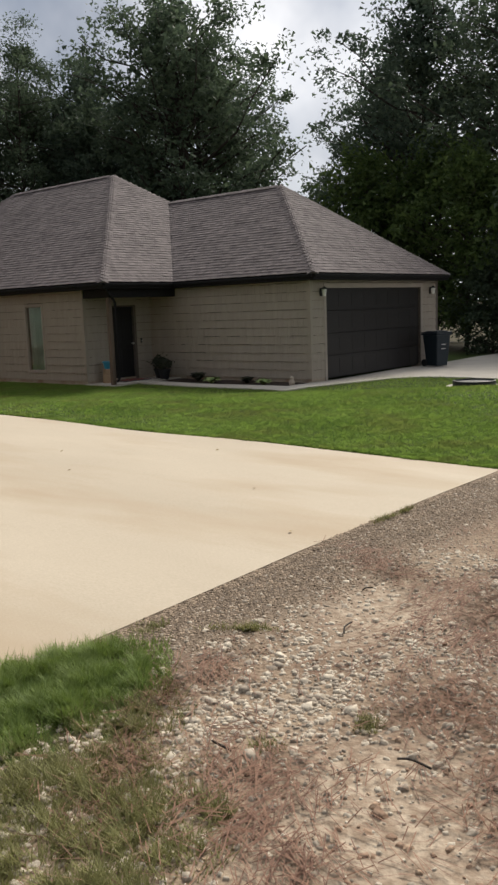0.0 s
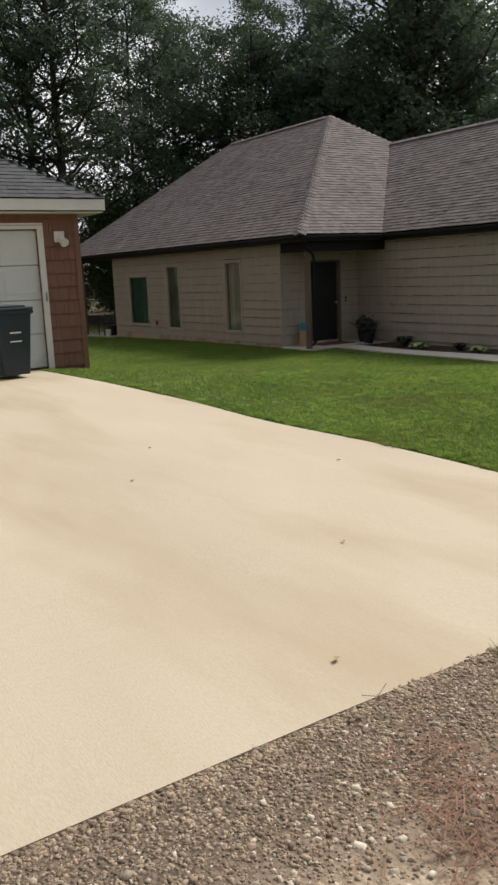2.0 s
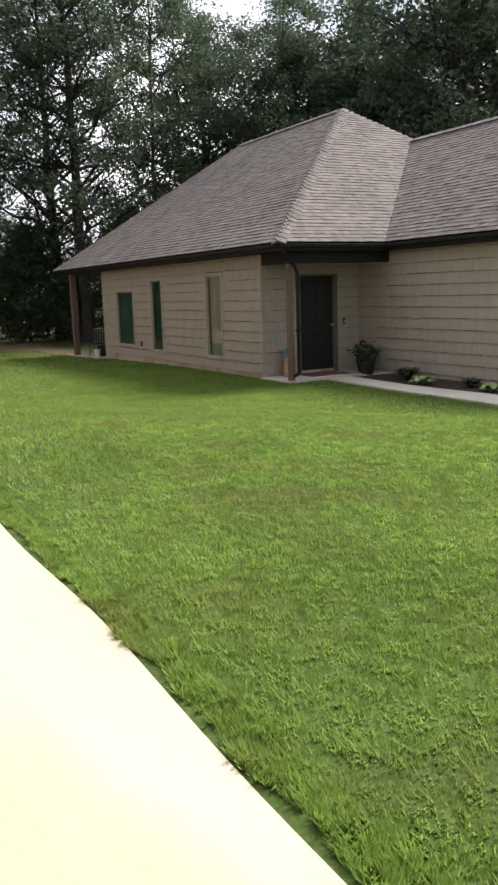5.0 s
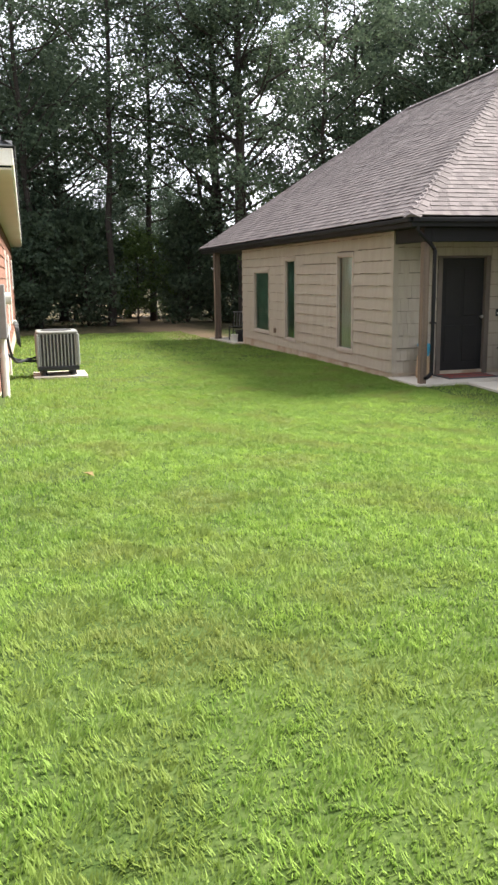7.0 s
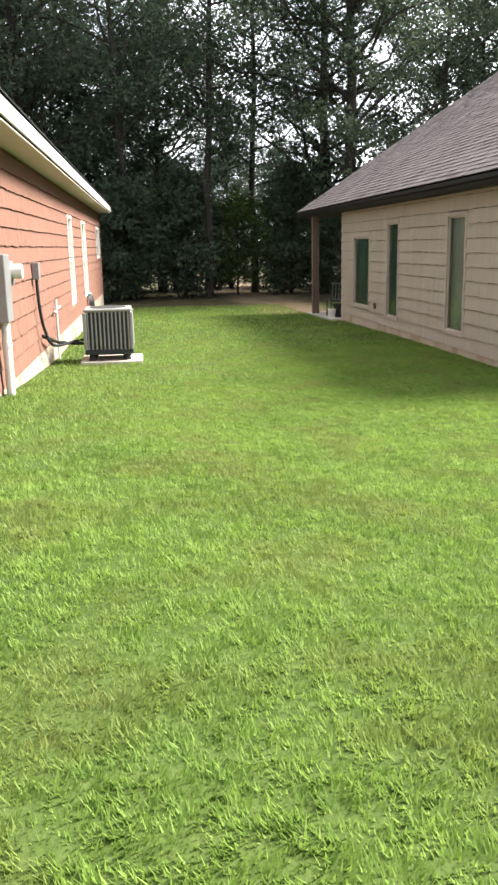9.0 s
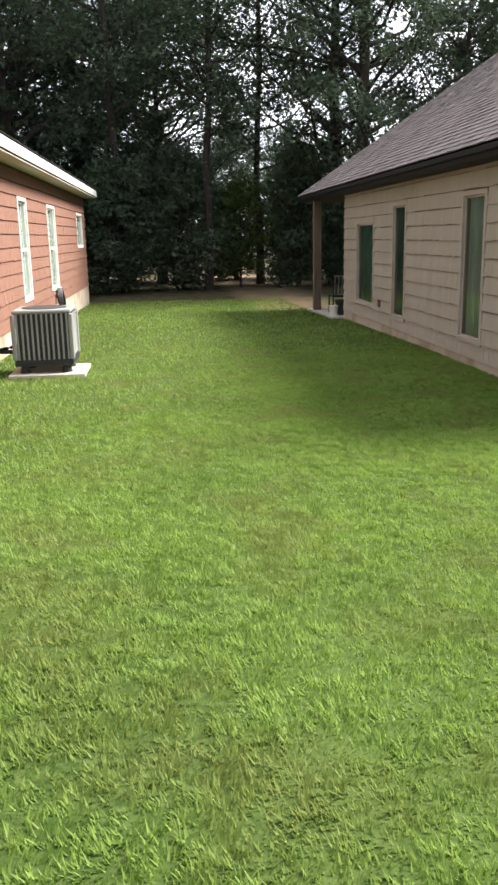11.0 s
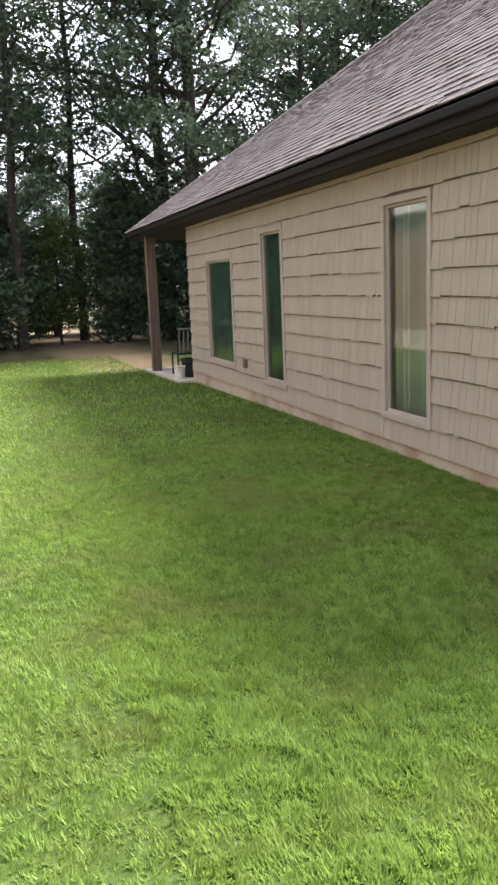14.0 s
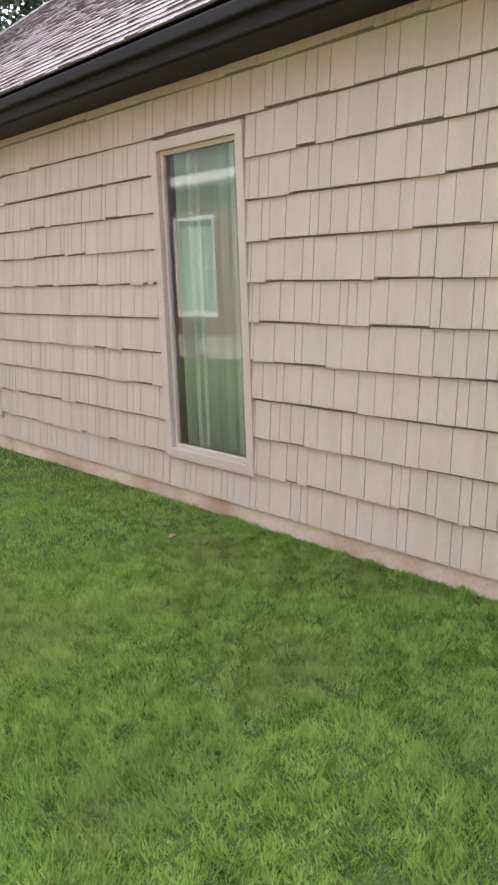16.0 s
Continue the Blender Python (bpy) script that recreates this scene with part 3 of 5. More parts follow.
def ring(bm, x0, x1, z0, z1, t, ya, yb):
    """A mitred rectangular frame of width t between the planes ya and yb."""
    loops = []
    for y in (ya, yb):
        for k in (0, t):
            loops.append([bm.verts.new(p) for p in ((x0 + k, y, z0 + k), (x1 - k, y, z0 + k), (x1 - k, y, z1 - k), (x0 + k, y, z1 - k))])
    for p, q in ((0, 1), (1, 3), (3, 2), (2, 0)):
        for k in range(4):
            bm.faces.new((loops[p][k], loops[p][(k + 1) % 4], loops[q][(k + 1) % 4], loops[q][k]))
    bmesh.ops.recalc_face_normals(bm, faces=bm.faces)
    bmesh.ops.bevel(bm, geom=[e for e in bm.edges if len({round(v.co.y, 4) for v in e.verts}) == 1], offset=0.003, segments=1, affect="EDGES")


def window(parent, x0, x1, z0, z1, y, trim_m, sash_m, out=-1, mid_rail=None, curtain=M_CURTAIN, trim=0.065):
    """A window in a wall along x, whose outer face is at y; out: the side that it looks to."""
    bm = bmesh.new()
    ring(bm, x0, x1, z0, z1, trim, y + out * 0.035, y - out * 0.10)
    win = part("window", bm, trim_m, parent)
    a, c, e, g = x0 + trim, x1 - trim, z0 + trim, z1 - trim
    s = 0.028
    bm = bmesh.new()
    ring(bm, a, c, e, g, s, y + out * 0.005, y - out * 0.04)
    part("sash", bm, sash_m, win)
    if mid_rail:
        bm = bmesh.new()
        box(bm, a + s, y - 0.005, mid_rail - 0.025, c - s, y + 0.005, mid_rail + 0.025, 0.003)
        part("meeting_rail", bm, sash_m, win)
    bm = bmesh.new()
    box(bm, a + s, y - out * 0.018, e + s, c - s, y - out * 0.024, g - s)
    for fc in bm.faces:
        fc.material_index = 0 if fc.normal.y * out > 0.5 else 1
    pane = part("pane", bm, M_GLASS, win)
    pane.data.materials.append(M_CLEAR)
    pane.visible_shadow = False
    if curtain:
        verts, faces, n = [], [], 60
        rng = random.Random(int(abs(x0) * 100))
        ph = rng.uniform(0, 6)
        for k in range(n + 1):
            x = a + (c - a) * k / n
            d = 0.10 + 0.040 * math.sin(k * 0.62 + ph + 0.9 * math.sin(k * 0.23)) + 0.018 * math.sin(k * 1.7 + ph)
            for z in (e - 0.02, g + 0.05):
                verts.append((x, y - out * d, z))
        faces = [(2 * k, 2 * k + 2, 2 * k + 3, 2 * k + 1) for k in range(n)]
        raw("curtain", verts, faces, curtain, win)
    return win


for w in (W1, W2, W3):
    window(house, *w, WY, M_TRIM, M_TRIM, curtain=M_CURTAIN if w is W3 else M_TEAL)

def sectional(parent, x, y0, y1, z0, rise, material, label):
    """A garage door in a wall along y: a dark backing leaf and four sections with raised panels."""
    bm = bmesh.new()
    box(bm, x - 0.15, y0, z0 - 0.02, x - 0.125, y1, z0 + 4 * rise)
    leaf = part("garage_door", bm, material, parent, label)
    n = round((y1 - y0) / 0.65)
    for k in range(4):
        bm = bmesh.new()
        z = z0 + k * rise
        box(bm, x - 0.12, y0, z, x - 0.07, y1, z + rise - 0.012, 0.006)
        for i in range(n):
            a, c = y0 + (y1 - y0) * i / n + 0.07, y0 + (y1 - y0) * (i + 1) / n - 0.07
            box(bm, x - 0.072, a, z + 0.10, x - 0.064, c, z + rise - 0.11, 0.003)
        part("section", bm, material, leaf)


# entry door, garage door
bm = bmesh.new()
box(bm, PX - 0.10, DOOR[0] + 0.02, DOOR[2], PX - 0.05, DOOR[1] - 0.02, DOOR[3] - 0.01, 0.004)
e_door = part("door", bm, M_DOOR, house, "closed black panelled front door")
sectional(house, GX, GD[0], GD[1], GD[2] + 0.03, 0.592, M_GDOOR, "closed dark sectional garage door")
bm = bmesh.new()
for a, c, e, g in ((GD[0] - 0.1, GD[0], SL - 0.04, 2.27), (GD[1], GD[1] + 0.1, SL - 0.04, 2.27), (GD[0] - 0.1, GD[1] + 0.1, 2.27, 2.40)):
    box(bm, GX - 0.07, a, e, GX + 0.03, c, g, 0.004)
part("door_trim", bm, M_TRIM, house)
porch = sheet("porch_slab", np.linspace(PX + 0.0, -15.9, 8).tolist(), lambda x: (14.42, NY), M_SLAB, "pale concrete porch slab", 0.045)

# ---- red house ----
LY, LX1, LX0, LTOP = 7.62, -13.38, -35.9, 2.9
red = thing("house", (-24, 3, 0), "single-storey red shake house with white trim", "house")
L_WINS = [(-25.05, -24.1, 0.52, 2.41), (-28.95, -27.7, 0.50, 2.40), (-35.0, -33.5, 1.38, 2.38)]
bm = bmesh.new()
solid_wall(bm, "x", LY, -0.18, LX0, LX1, -0.1, LTOP, L_WINS)
w_red = part("wall", bm, M_RED, red)
shake_wall(w_red, "shakes", (LX1, LY, 0.18), (-1, 0, 0), (0, 1, 0), LX1 - LX0, LTOP - 0.18, [(LX1 - w[1], LX1 - w[0], w[2] - 0.18, w[3] - 0.18) for w in L_WINS], M_RED, 31)
corner_board(red, LX1, LY, 0.18, LTOP, 1, 1, M_RED)
LG = (1.7, 6.93, 0.33, 2.66)
bm = bmesh.new()
solid_wall(bm, "y", LX1, -0.18, -5.0, LY - 0.18, -0.1, LTOP, [LG])
w_redf = part("wall", bm, M_RED, red)
shake_wall(w_redf, "shakes", (LX1, -5.0, 0.36), (0, 1, 0), (1, 0, 0), LY + 5.0, LTOP - 0.36, [(LG[0] + 4.9, LG[1] + 5.1, -0.2, 2.36)], M_RED, 32)
bm = bmesh.new()
box(bm, LX0, -5.0, -0.2, LX0 + 0.18, LY - 0.18, LTOP)
box(bm, LX0 + 0.18, -5.0, -0.2, LX1 - 0.18, -4.82, LTOP)
part("wall", bm, M_RED, red)
bm = bmesh.new()
box(bm, LX0 - 0.01, LY - 0.2, -0.5, LX1, LY + 0.012, 0.18)
part("foundation", bm, M_FOUND, red)
for w in L_WINS:
    window(red, *w, LY, M_WHITE, M_WHITE, 1, (w[2] + w[3]) / 2 if w[3] - w[2] > 1.2 else None)
sectional(red, LX1, LG[0], LG[1], LG[2] + 0.04, 0.572, M_WGDOOR, "closed white sectional garage door")
bm = bmesh.new()
for a, c, e, g in ((LG[0] - 0.1, LG[0], 0.33, LG[3]), (LG[1], LG[1] + 0.1, 0.33, LG[3]), (LG[0] - 0.1, LG[1] + 0.1, LG[3], LG[3] + 0.1)):
    box(bm, LX1 - 0.07, a, e, LX1 + 0.03, c, g, 0.004)
part("door_trim", bm, M_WHITE, red)
LE = 3.13
lx0, lx1, ly0, ly1 = LX0 - 0.4, -13.05, -5.4, 8.04
lr = LE + 0.6 * (ly1 - ly0) / 2
lym = (ly0 + ly1) / 2
red_roof = raw("roof", [(lx0, ly0, LE), (lx1, ly0, LE), (lx1, ly1, LE), (lx0, ly1, LE), (lx0 + 6.8, lym, lr), (lx1 - 6.8, lym, lr)], [(0, 1, 5, 4), (1, 2, 5), (2, 3, 4, 5), (3, 0, 4)], M_ROOF2, red)
roof_plane(red_roof, (lx1, ly1 + 0.02, LE), (lx0, ly1 + 0.02, LE), (lx1 - 6.8, lym, lr), (lx0 + 6.8, lym, lr), M_ROOF2, 33)
roof_plane(red_roof, (lx1 + 0.02, ly0, LE), (lx1 + 0.02, ly1, LE), (lx1 - 6.8, lym, lr), (lx1 - 6.8, lym, lr), M_ROOF2, 34)
for x0, y0, x1, y1 in ((lx0, ly1 - 0.03, lx1, ly1), (lx1 - 0.03, ly0, lx1, ly1 - 0.03)):
    bm = bmesh.new()
    box(bm, x0, y0, LE - 0.19, x1, y1, LE - 0.012, 0.004)
    part("fascia", bm, M_WHITE, red, "white fascia board")
bm = bmesh.new()
box(bm, lx0, ly0, LTOP, lx1 - 0.03, ly1 - 0.03, LTOP + 0.02)
part("soffit", bm, M_SOFFIT, red, "cream painted soffit")


# the red house stands a little askew to the other
ASKEW = Matrix.Translation((LX1, LY, 0)) @ Matrix.Rotation(radians(-0.85), 4, "Z") @ Matrix.Translation((-LX1, -LY, 0))
red.matrix_basis = ASKEW @ red.matrix_basis


# ---- trees ----
def limb(verts, faces, pts, radii, n=7):
    """A tapered, bent tube through pts."""
    base = len(verts)
    for i, (p, r) in enumerate(zip(pts, radii)):
        d = (pts[min(i + 1, len(pts) - 1)] - pts[max(i - 1, 0)]).normalized()
        s = d.orthogonal().normalized()
        t = d.cross(s)
        for k in range(n):
            a = 2 * math.pi * k / n
            verts.append(tuple(p + (s * math.cos(a) + t * math.sin(a)) * r))
    for i in range(len(pts) - 1):
        for k in range(n):
            a, b2 = base + i * n + k, base + i * n + (k + 1) % n
            faces.append((a, b2, b2 + n, a + n))


def bent(rng, a, b, n=6, wob=0.25):
    a, b = Vector(a), Vector(b)
    out = []
    for i in range(n + 1):
        f = i / n
        p = a.lerp(b, f)
        if 0 < i < n:
            p = p + Vector([rng.uniform(-wob, wob) for _ in range(3)])
        out.append(p)
    return out


def tree(name, label, seed, height, clear, spread, leaves, material, leaf=0.22, lean=0.6, clumps=46, trunk_r=0.24, sprays=4, puff=1.0):
    """A tree at the origin: a trunk that forks into limbs, and a crown of leafy sprays round the limbs' ends."""
    rng = random.Random(seed)
    nrg = np.random.default_rng(seed)
    ob = thing(name, (0, 0, 0), label, "tree", "woodland trees")
    verts, faces = [], []
    top = Vector((rng.uniform(-lean, lean), rng.uniform(-lean, lean), height * 0.93))
    trunk = bent(rng, (0, 0, -0.3), top, 9, 0.09)
    limb(verts, faces, trunk, [trunk_r * (1.25 if i == 0 else 1 - 0.85 * i / 9) for i in range(10)], 9)
    tips = []
    for k in range(clumps):
        f = clear + (1 - clear) * (k + rng.random()) / clumps
        root = trunk[0].lerp(top, f * 0.93)
        ang = k * 2.4 + rng.uniform(-0.5, 0.5)
        g = (f - clear) / (1 - clear)
        reach = spread * (0.45 + 0.55 * math.sin(math.pi * min(1, 0.18 + 0.80 * g))) * rng.uniform(0.45, 1.1)
        tip = root + Vector((math.cos(ang) * reach, math.sin(ang) * reach, rng.uniform(0.25, 1.0) * reach * (1 - 0.4 * g)))
        limb(verts, faces, bent(rng, root, tip, 4, 0.12 * reach / 2 + 0.05), [trunk_r * 0.36 * (1 - f * 0.6) * (1 - 0.8 * i / 4) + 0.008 for i in range(5)], 5)
        tips.append((root, tip, reach))
    for k in range(5):
        tips.append((trunk[-2], top + Vector((rng.uniform(-0.6, 0.6), rng.uniform(-0.6, 0.6), rng.uniform(0.0, 0.7))), 1.4))
    raw("trunk", verts, faces, M_BARK, ob)
    # sprays: several small groups round each limb's outer half
    cen = []
    for root, tip, reach in tips:
        for _ in range(sprays):
            q = root.lerp(tip, rng.uniform(0.4, 1.1)) + Vector([max(-1.3, min(1.3, rng.gauss(0, 1))) * 0.19 * min(reach, 2.6) for _ in range(3)])
            cen.append((q, rng.uniform(0.22, 0.6) * puff))
    pos = np.array([tuple(c[0]) for c in cen])
    rad = np.array([c[1] for c in cen])
    pick = nrg.integers(0, len(cen), leaves)
    p = pos[pick] + np.clip(nrg.normal(size=(leaves, 3)), -1.5, 1.5) * rad[pick][:, None] * (1, 1, 0.6)
    d = nrg.normal(size=(leaves, 3)) * (1, 1, 0.7)
    d /= np.linalg.norm(d, axis=1)[:, None]
    e = np.cross(d, nrg.normal(size=(leaves, 3)))
    e /= np.linalg.norm(e, axis=1)[:, None]
    size = leaf * nrg.uniform(0.55, 1.25, leaves)[:, None]
    tri = np.stack([p - d * size * 0.5 - e * size * 0.30, p + d * size * 0.6, p - d * size * 0.4 + e * size * 0.34], 1).reshape(-1, 3)
    idx = np.arange(leaves * 3, dtype=np.int32)
    mesh = bpy.data.meshes.new("crown")
    mesh.vertices.add(leaves * 3)
    mesh.vertices.foreach_set("co", tri.ravel())
    mesh.loops.add(leaves * 3)
    mesh.loops.foreach_set("vertex_index", idx)
    mesh.polygons.add(leaves)
    mesh.polygons.foreach_set("loop_start", idx[::3])
    mesh.materials.append(material)
    mesh.update()
    crown = new("crown", mesh)
    crown.parent = ob
    return ob


def stand(kinds, places):
    """Sets trees out: each kind is used first itself, then copied."""
    used = set()
    for k, x, y, turn, size in places:
        m = pose(x, y, float(ground_z(x, y)) - 0.05, 0, 0, turn) @ Matrix.Diagonal((size, size, size, 1))
        if k in used:
            c = copy_thing(kinds[k], m)
            c.scale = (size, size, size)
        else:
            kinds[k].matrix_basis = m
            used.add(k)


kinds = [
    tree("oak_tree", "tall dark green oak with open limbs", 3, 20, 0.20, 5.6, 25000, M_LEAF, 0.17, 1.0, 54, 0.30, 3, 1.1),
    tree("sweetgum_tree", "tall slender tree with sparse backlit leaves", 5, 20, 0.30, 4.4, 17000, M_LEAF, 0.16, 1.2, 36, 0.15, 3, 1.1),
    tree("broadleaf_tree", "dense dark green tree with leaves to the ground", 8, 18, 0.06, 5.4, 30000, M_PINE, 0.24, 0.5, 110, 0.30, 7),
    tree("oak_tree", "spreading oak with a rounded crown", 13, 18, 0.12, 6.6, 38000, M_LEAF, 0.24, 0.8, 110, 0.34, 7),
    tree("young_tree", "young bushy tree at the edge of the wood", 21, 6.5, 0.04, 2.7, 9000, M_LEAF, 0.24, 0.4, 46, 0.09),
    tree("young_tree", "pale green young tree catching the light", 27, 8.0, 0.10, 2.6, 8000, M_LEAF2, 0.22, 0.5, 40, 0.10),
]
rng = random.Random(77)
# single trees that stand out, each where it grows: kind, x, y, turn, size
places = [
    (1, -41.3, 12.13, 0, 1.15), (0, -40.17, 18.17, 40, 1.05), (0, -43.07, 17.63, 150, 1.0), (1, -40.2, 21.8, 70, 1.0), (1, -41.0, 9.0, 200, 1.1), (0, -42.0, 4.5, 260, 1.1), (1, -44.5, 14.6, 300, 1.12),
    (1, -43.5, 25.0, 120, 0.95), (2, -47.2, 10.4, 40, 0.78), (2, -49.0, 6.8, 200, 0.72), (2, -42.5, -0.5, 30, 1.0), (2, -46.0, 4.0, 80, 1.0),
    (3, -30.6, 33.2, 60, 1.05), (2, -35.5, 30.5, 10, 0.72), (3, -41.0, 31.0, 110, 0.9), (1, -38.0, 27.5, 15, 0.9),
    (2, -18.0, 36.5, 130, 0.93), (2, -22.0, 39.0, 250, 0.80), (3, -12.5, 36.0, 200, 0.92), (2, -7.0, 37.5, 290, 0.86), (3, -1.5, 38.0, 20, 1.0),
    (2, -38.5, 33.5, 70, 0.95), (2, -45.5, 27.5, 170, 0.95), (3, -35.0, 38.5, 220, 1.0),
    (5, -13.0, 29.9, 0, 0.95), (4, -10.0, 30.2, 40, 0.95), (5, -6.5, 30.5, 90, 0.8), (4, -11.6, 29.3, 200, 0.6), (5, -8.3, 29.4, 160, 0.62),
]
for i in range(14):
    places.append((rng.choice((4, 4, 5)), -39.5 - rng.uniform(0, 4), -1.5 + i * 2.1 + rng.uniform(-0.8, 0.8), rng.uniform(0, 360), rng.uniform(0.5, 0.85)))
for i in range(9):
    places.append((4, -46.5 - rng.uniform(0, 3), -2 + i * 4.0 + rng.uniform(-1, 1), rng.uniform(0, 360), rng.uniform(0.6, 0.85)))
for i in range(8):
    places.append((rng.choice((4, 4, 5)), -37 + i * 3.1 + rng.uniform(-1, 1), 31.0 + rng.uniform(0, 2), rng.uniform(0, 360), rng.uniform(0.7, 1.1)))
for i in range(6):
    places.append((2, -52 - rng.uniform(0, 6), -6 + i * 8 + rng.uniform(-1, 1), rng.uniform(0, 360), rng.uniform(0.38, 0.5)))
for i in range(5):
    places.append((2, -46.5 - rng.uniform(0, 2), 6.0 + i * 4.4 + rng.uniform(-1, 1), rng.uniform(0, 360), rng.uniform(0.34, 0.46)))
for i in range(4):
    places.append((0, 8 + rng.uniform(0, 26), -30 + i * 12, rng.uniform(0, 360), rng.uniform(0.7, 1.0)))
stand(kinds, places)


# ---- things by the houses ----
M_BLUE = mat("blue_glaze", (0.03, 0.22, 0.36), (0.06, 0.32, 0.48), 0.3, 3, 40, 0.05)
M_STUMP = mat("cut_log", (0.26, 0.17, 0.10), (0.52, 0.38, 0.25), 0.85, 3, 40, 0.5, stretch=(6, 6, 0.7))
M_MULCH = mat("dark_mulch", (0.022, 0.015, 0.011), (0.065, 0.045, 0.032), 0.95, 6, 60, 0.9)
M_ACGREY = mat("grey_enamel", (0.22, 0.225, 0.21), (0.31, 0.315, 0.295), 0.5, 3, 60, 0.05)
M_ACDARK = mat("coil_dark", (0.03, 0.03, 0.032), (0.055, 0.055, 0.056), 0.6, 3, 60, 0.05)
M_PVC = mat("white_pvc", (0.62, 0.60, 0.56), (0.78, 0.76, 0.71), 0.45, 3, 60, 0.03)
M_BIN = mat("dark_blue_plastic", (0.012, 0.020, 0.028), (0.022, 0.034, 0.045), 0.45, 3, 60, 0.05)
M_HOSTA = mat("hosta_leaf", (0.08, 0.16, 0.04), (0.40, 0.46, 0.18), 0.5, 12, 60, 0.05, island=0.8)
M_SHRUB = mat("dark_shrub_leaf", (0.018, 0.024, 0.014), (0.055, 0.060, 0.035), 0.6, 3, 20, 0, island=1.0)
M_MAT = mat("woven_mat", (0.05, 0.05, 0.055), (0.14, 0.13, 0.13), 0.95, 20, 200, 0.4)
M_REDMAT = mat("red_weave", (0.30, 0.04, 0.03), (0.42, 0.08, 0.05), 0.95, 20, 200, 0.4)
M_CHROME = mat("brushed_nickel", (0.45, 0.44, 0.42), (0.6, 0.58, 0.55), 0.3, 3, 60, 0.02, metal=0.9)
M_DRYLEAF = mat("dry_leaf", (0.16, 0.10, 0.04), (0.42, 0.33, 0.14), 0.8, 20, 60, 0.1, obj=0.8)
M_LAMPGLASS = mat("frosted_glass", (0.70, 0.70, 0.66), (0.82, 0.82, 0.78), 0.35, 3, 60, 0.02)


def gz(x, y):
    return float(ground_z(x, y))


def curve_tube(name, pts, radius, material, parent, label=""):
    """A bent round cable or pipe as a mesh."""
    verts, faces = [], []
    dense = []
    pts = [Vector(p) for p in pts]
    for i in range(len(pts) - 1):
        p0, p1, p2, p3 = pts[max(i - 1, 0)], pts[i], pts[i + 1], pts[min(i + 2, len(pts) - 1)]
        for k in range(6):
            t = k / 6
            dense.append(0.5 * ((2 * p1) + (p2 - p0) * t + (2 * p0 - 5 * p1 + 4 * p2 - p3) * t * t + (3 * p1 - p0 - 3 * p2 + p3) * t ** 3))
    dense.append(pts[-1])
    limb(verts, faces, dense, [radius] * len(dense), 8)
    ob = raw(name, verts, faces, material, parent, "", label)
    for pl in ob.data.polygons:
        pl.use_smooth = True
    return ob


def lathe(bm, profile, n=24, centre=(0, 0)):
    """A turned body from (radius, height) pairs."""
    rings = []
    for r, z in profile:
        rings.append([bm.verts.new((centre[0] + r * math.cos(2 * math.pi * k / n), centre[1] + r * math.sin(2 * math.pi * k / n), z)) for k in range(n)])
    for a, b in zip(rings, rings[1:]):
        for k in range(n):
            bm.faces.new((a[k], a[(k + 1) % n], b[(k + 1) % n], b[k]))
    bm.faces.new(rings[0][::-1])
    bm.faces.new(rings[-1])


def wheeled_bin(x, y, turn, label):
    """A household wheeled bin, standing at the origin and then set in place; its front looks to +x."""
    ob = thing("wheeled_bin", (0, 0, 0), label, "trash bin", "wheeled bins")
    bm = bmesh.new()
    lo = [(-0.24, -0.22), (0.24, -0.22), (0.24, 0.22), (-0.24, 0.22)]
    hi = [(-0.34, -0.28), (0.31, -0.28), (0.31, 0.28), (-0.34, 0.28)]
    a = [bm.verts.new((p[0], p[1], 0.03)) for p in lo]
    b = [bm.verts.new((p[0], p[1], 0.94)) for p in hi]
    c = [bm.verts.new((p[0] * 1.07, p[1] * 1.07, 0.95)) for p in hi]
    d = [bm.verts.new((p[0] * 1.07, p[1] * 1.07, 1.0)) for p in hi]
    for lower, upper in ((a, b), (b, c), (c, d)):
        for k in range(4):
            bm.faces.new((lower[k], lower[(k + 1) % 4], upper[(k + 1) % 4], upper[k]))
    bm.faces.new(a[::-1])
    bm.faces.new(d)
    bmesh.ops.bevel(bm, geom=[e for e in bm.edges if abs(e.verts[0].co.z - e.verts[1].co.z) > 0.3], offset=0.04, segments=3, affect="EDGES", profile=0.5)
    part("body", bm, M_BIN, ob)
    bm = bmesh.new()
    box(bm, -0.36, -0.305, 1.004, 0.345, 0.305, 1.045, 0.015)
    box(bm, -0.26, -0.22, 1.04, 0.25, 0.22, 1.075, 0.015)
    part("lid", bm, M_BIN, ob)
    bm = bmesh.new()
    tube(bm, (-0.43, -0.25, 0.97), (-0.43, 0.25, 0.97), 0.016)
    part("handle", bm, M_BIN, ob)
    for s in (-0.25, 0.25):
        bm = bmesh.new()
        tube(bm, (-0.27, s - 0.03, 0.11), (-0.27, s + 0.03, 0.11), 0.11, n=20)
        part("wheel", bm, M_BLACK, ob)
    for z, h in ((0.66, 0.022), (0.53, 0.018)):
        bm = bmesh.new()
        box(bm, 0.285 - (0.94 - z) * 0.077, -0.09, z, 0.312 - (0.94 - z) * 0.077, 0.09, z + h)
        part("marking", bm, M_WHITE, ob, "white printed marking")
    ob.matrix_basis = pose(x, y, gz(x, y) + 0.03, 0, 0, turn)
    return ob


wheeled_bin(-12.35, 5.95, 8, "dark blue plastic wheeled bin with a closed lid")
wheeled_bin(-10.55, 22.75, -20, "dark plastic wheeled bin beside a closed garage door")

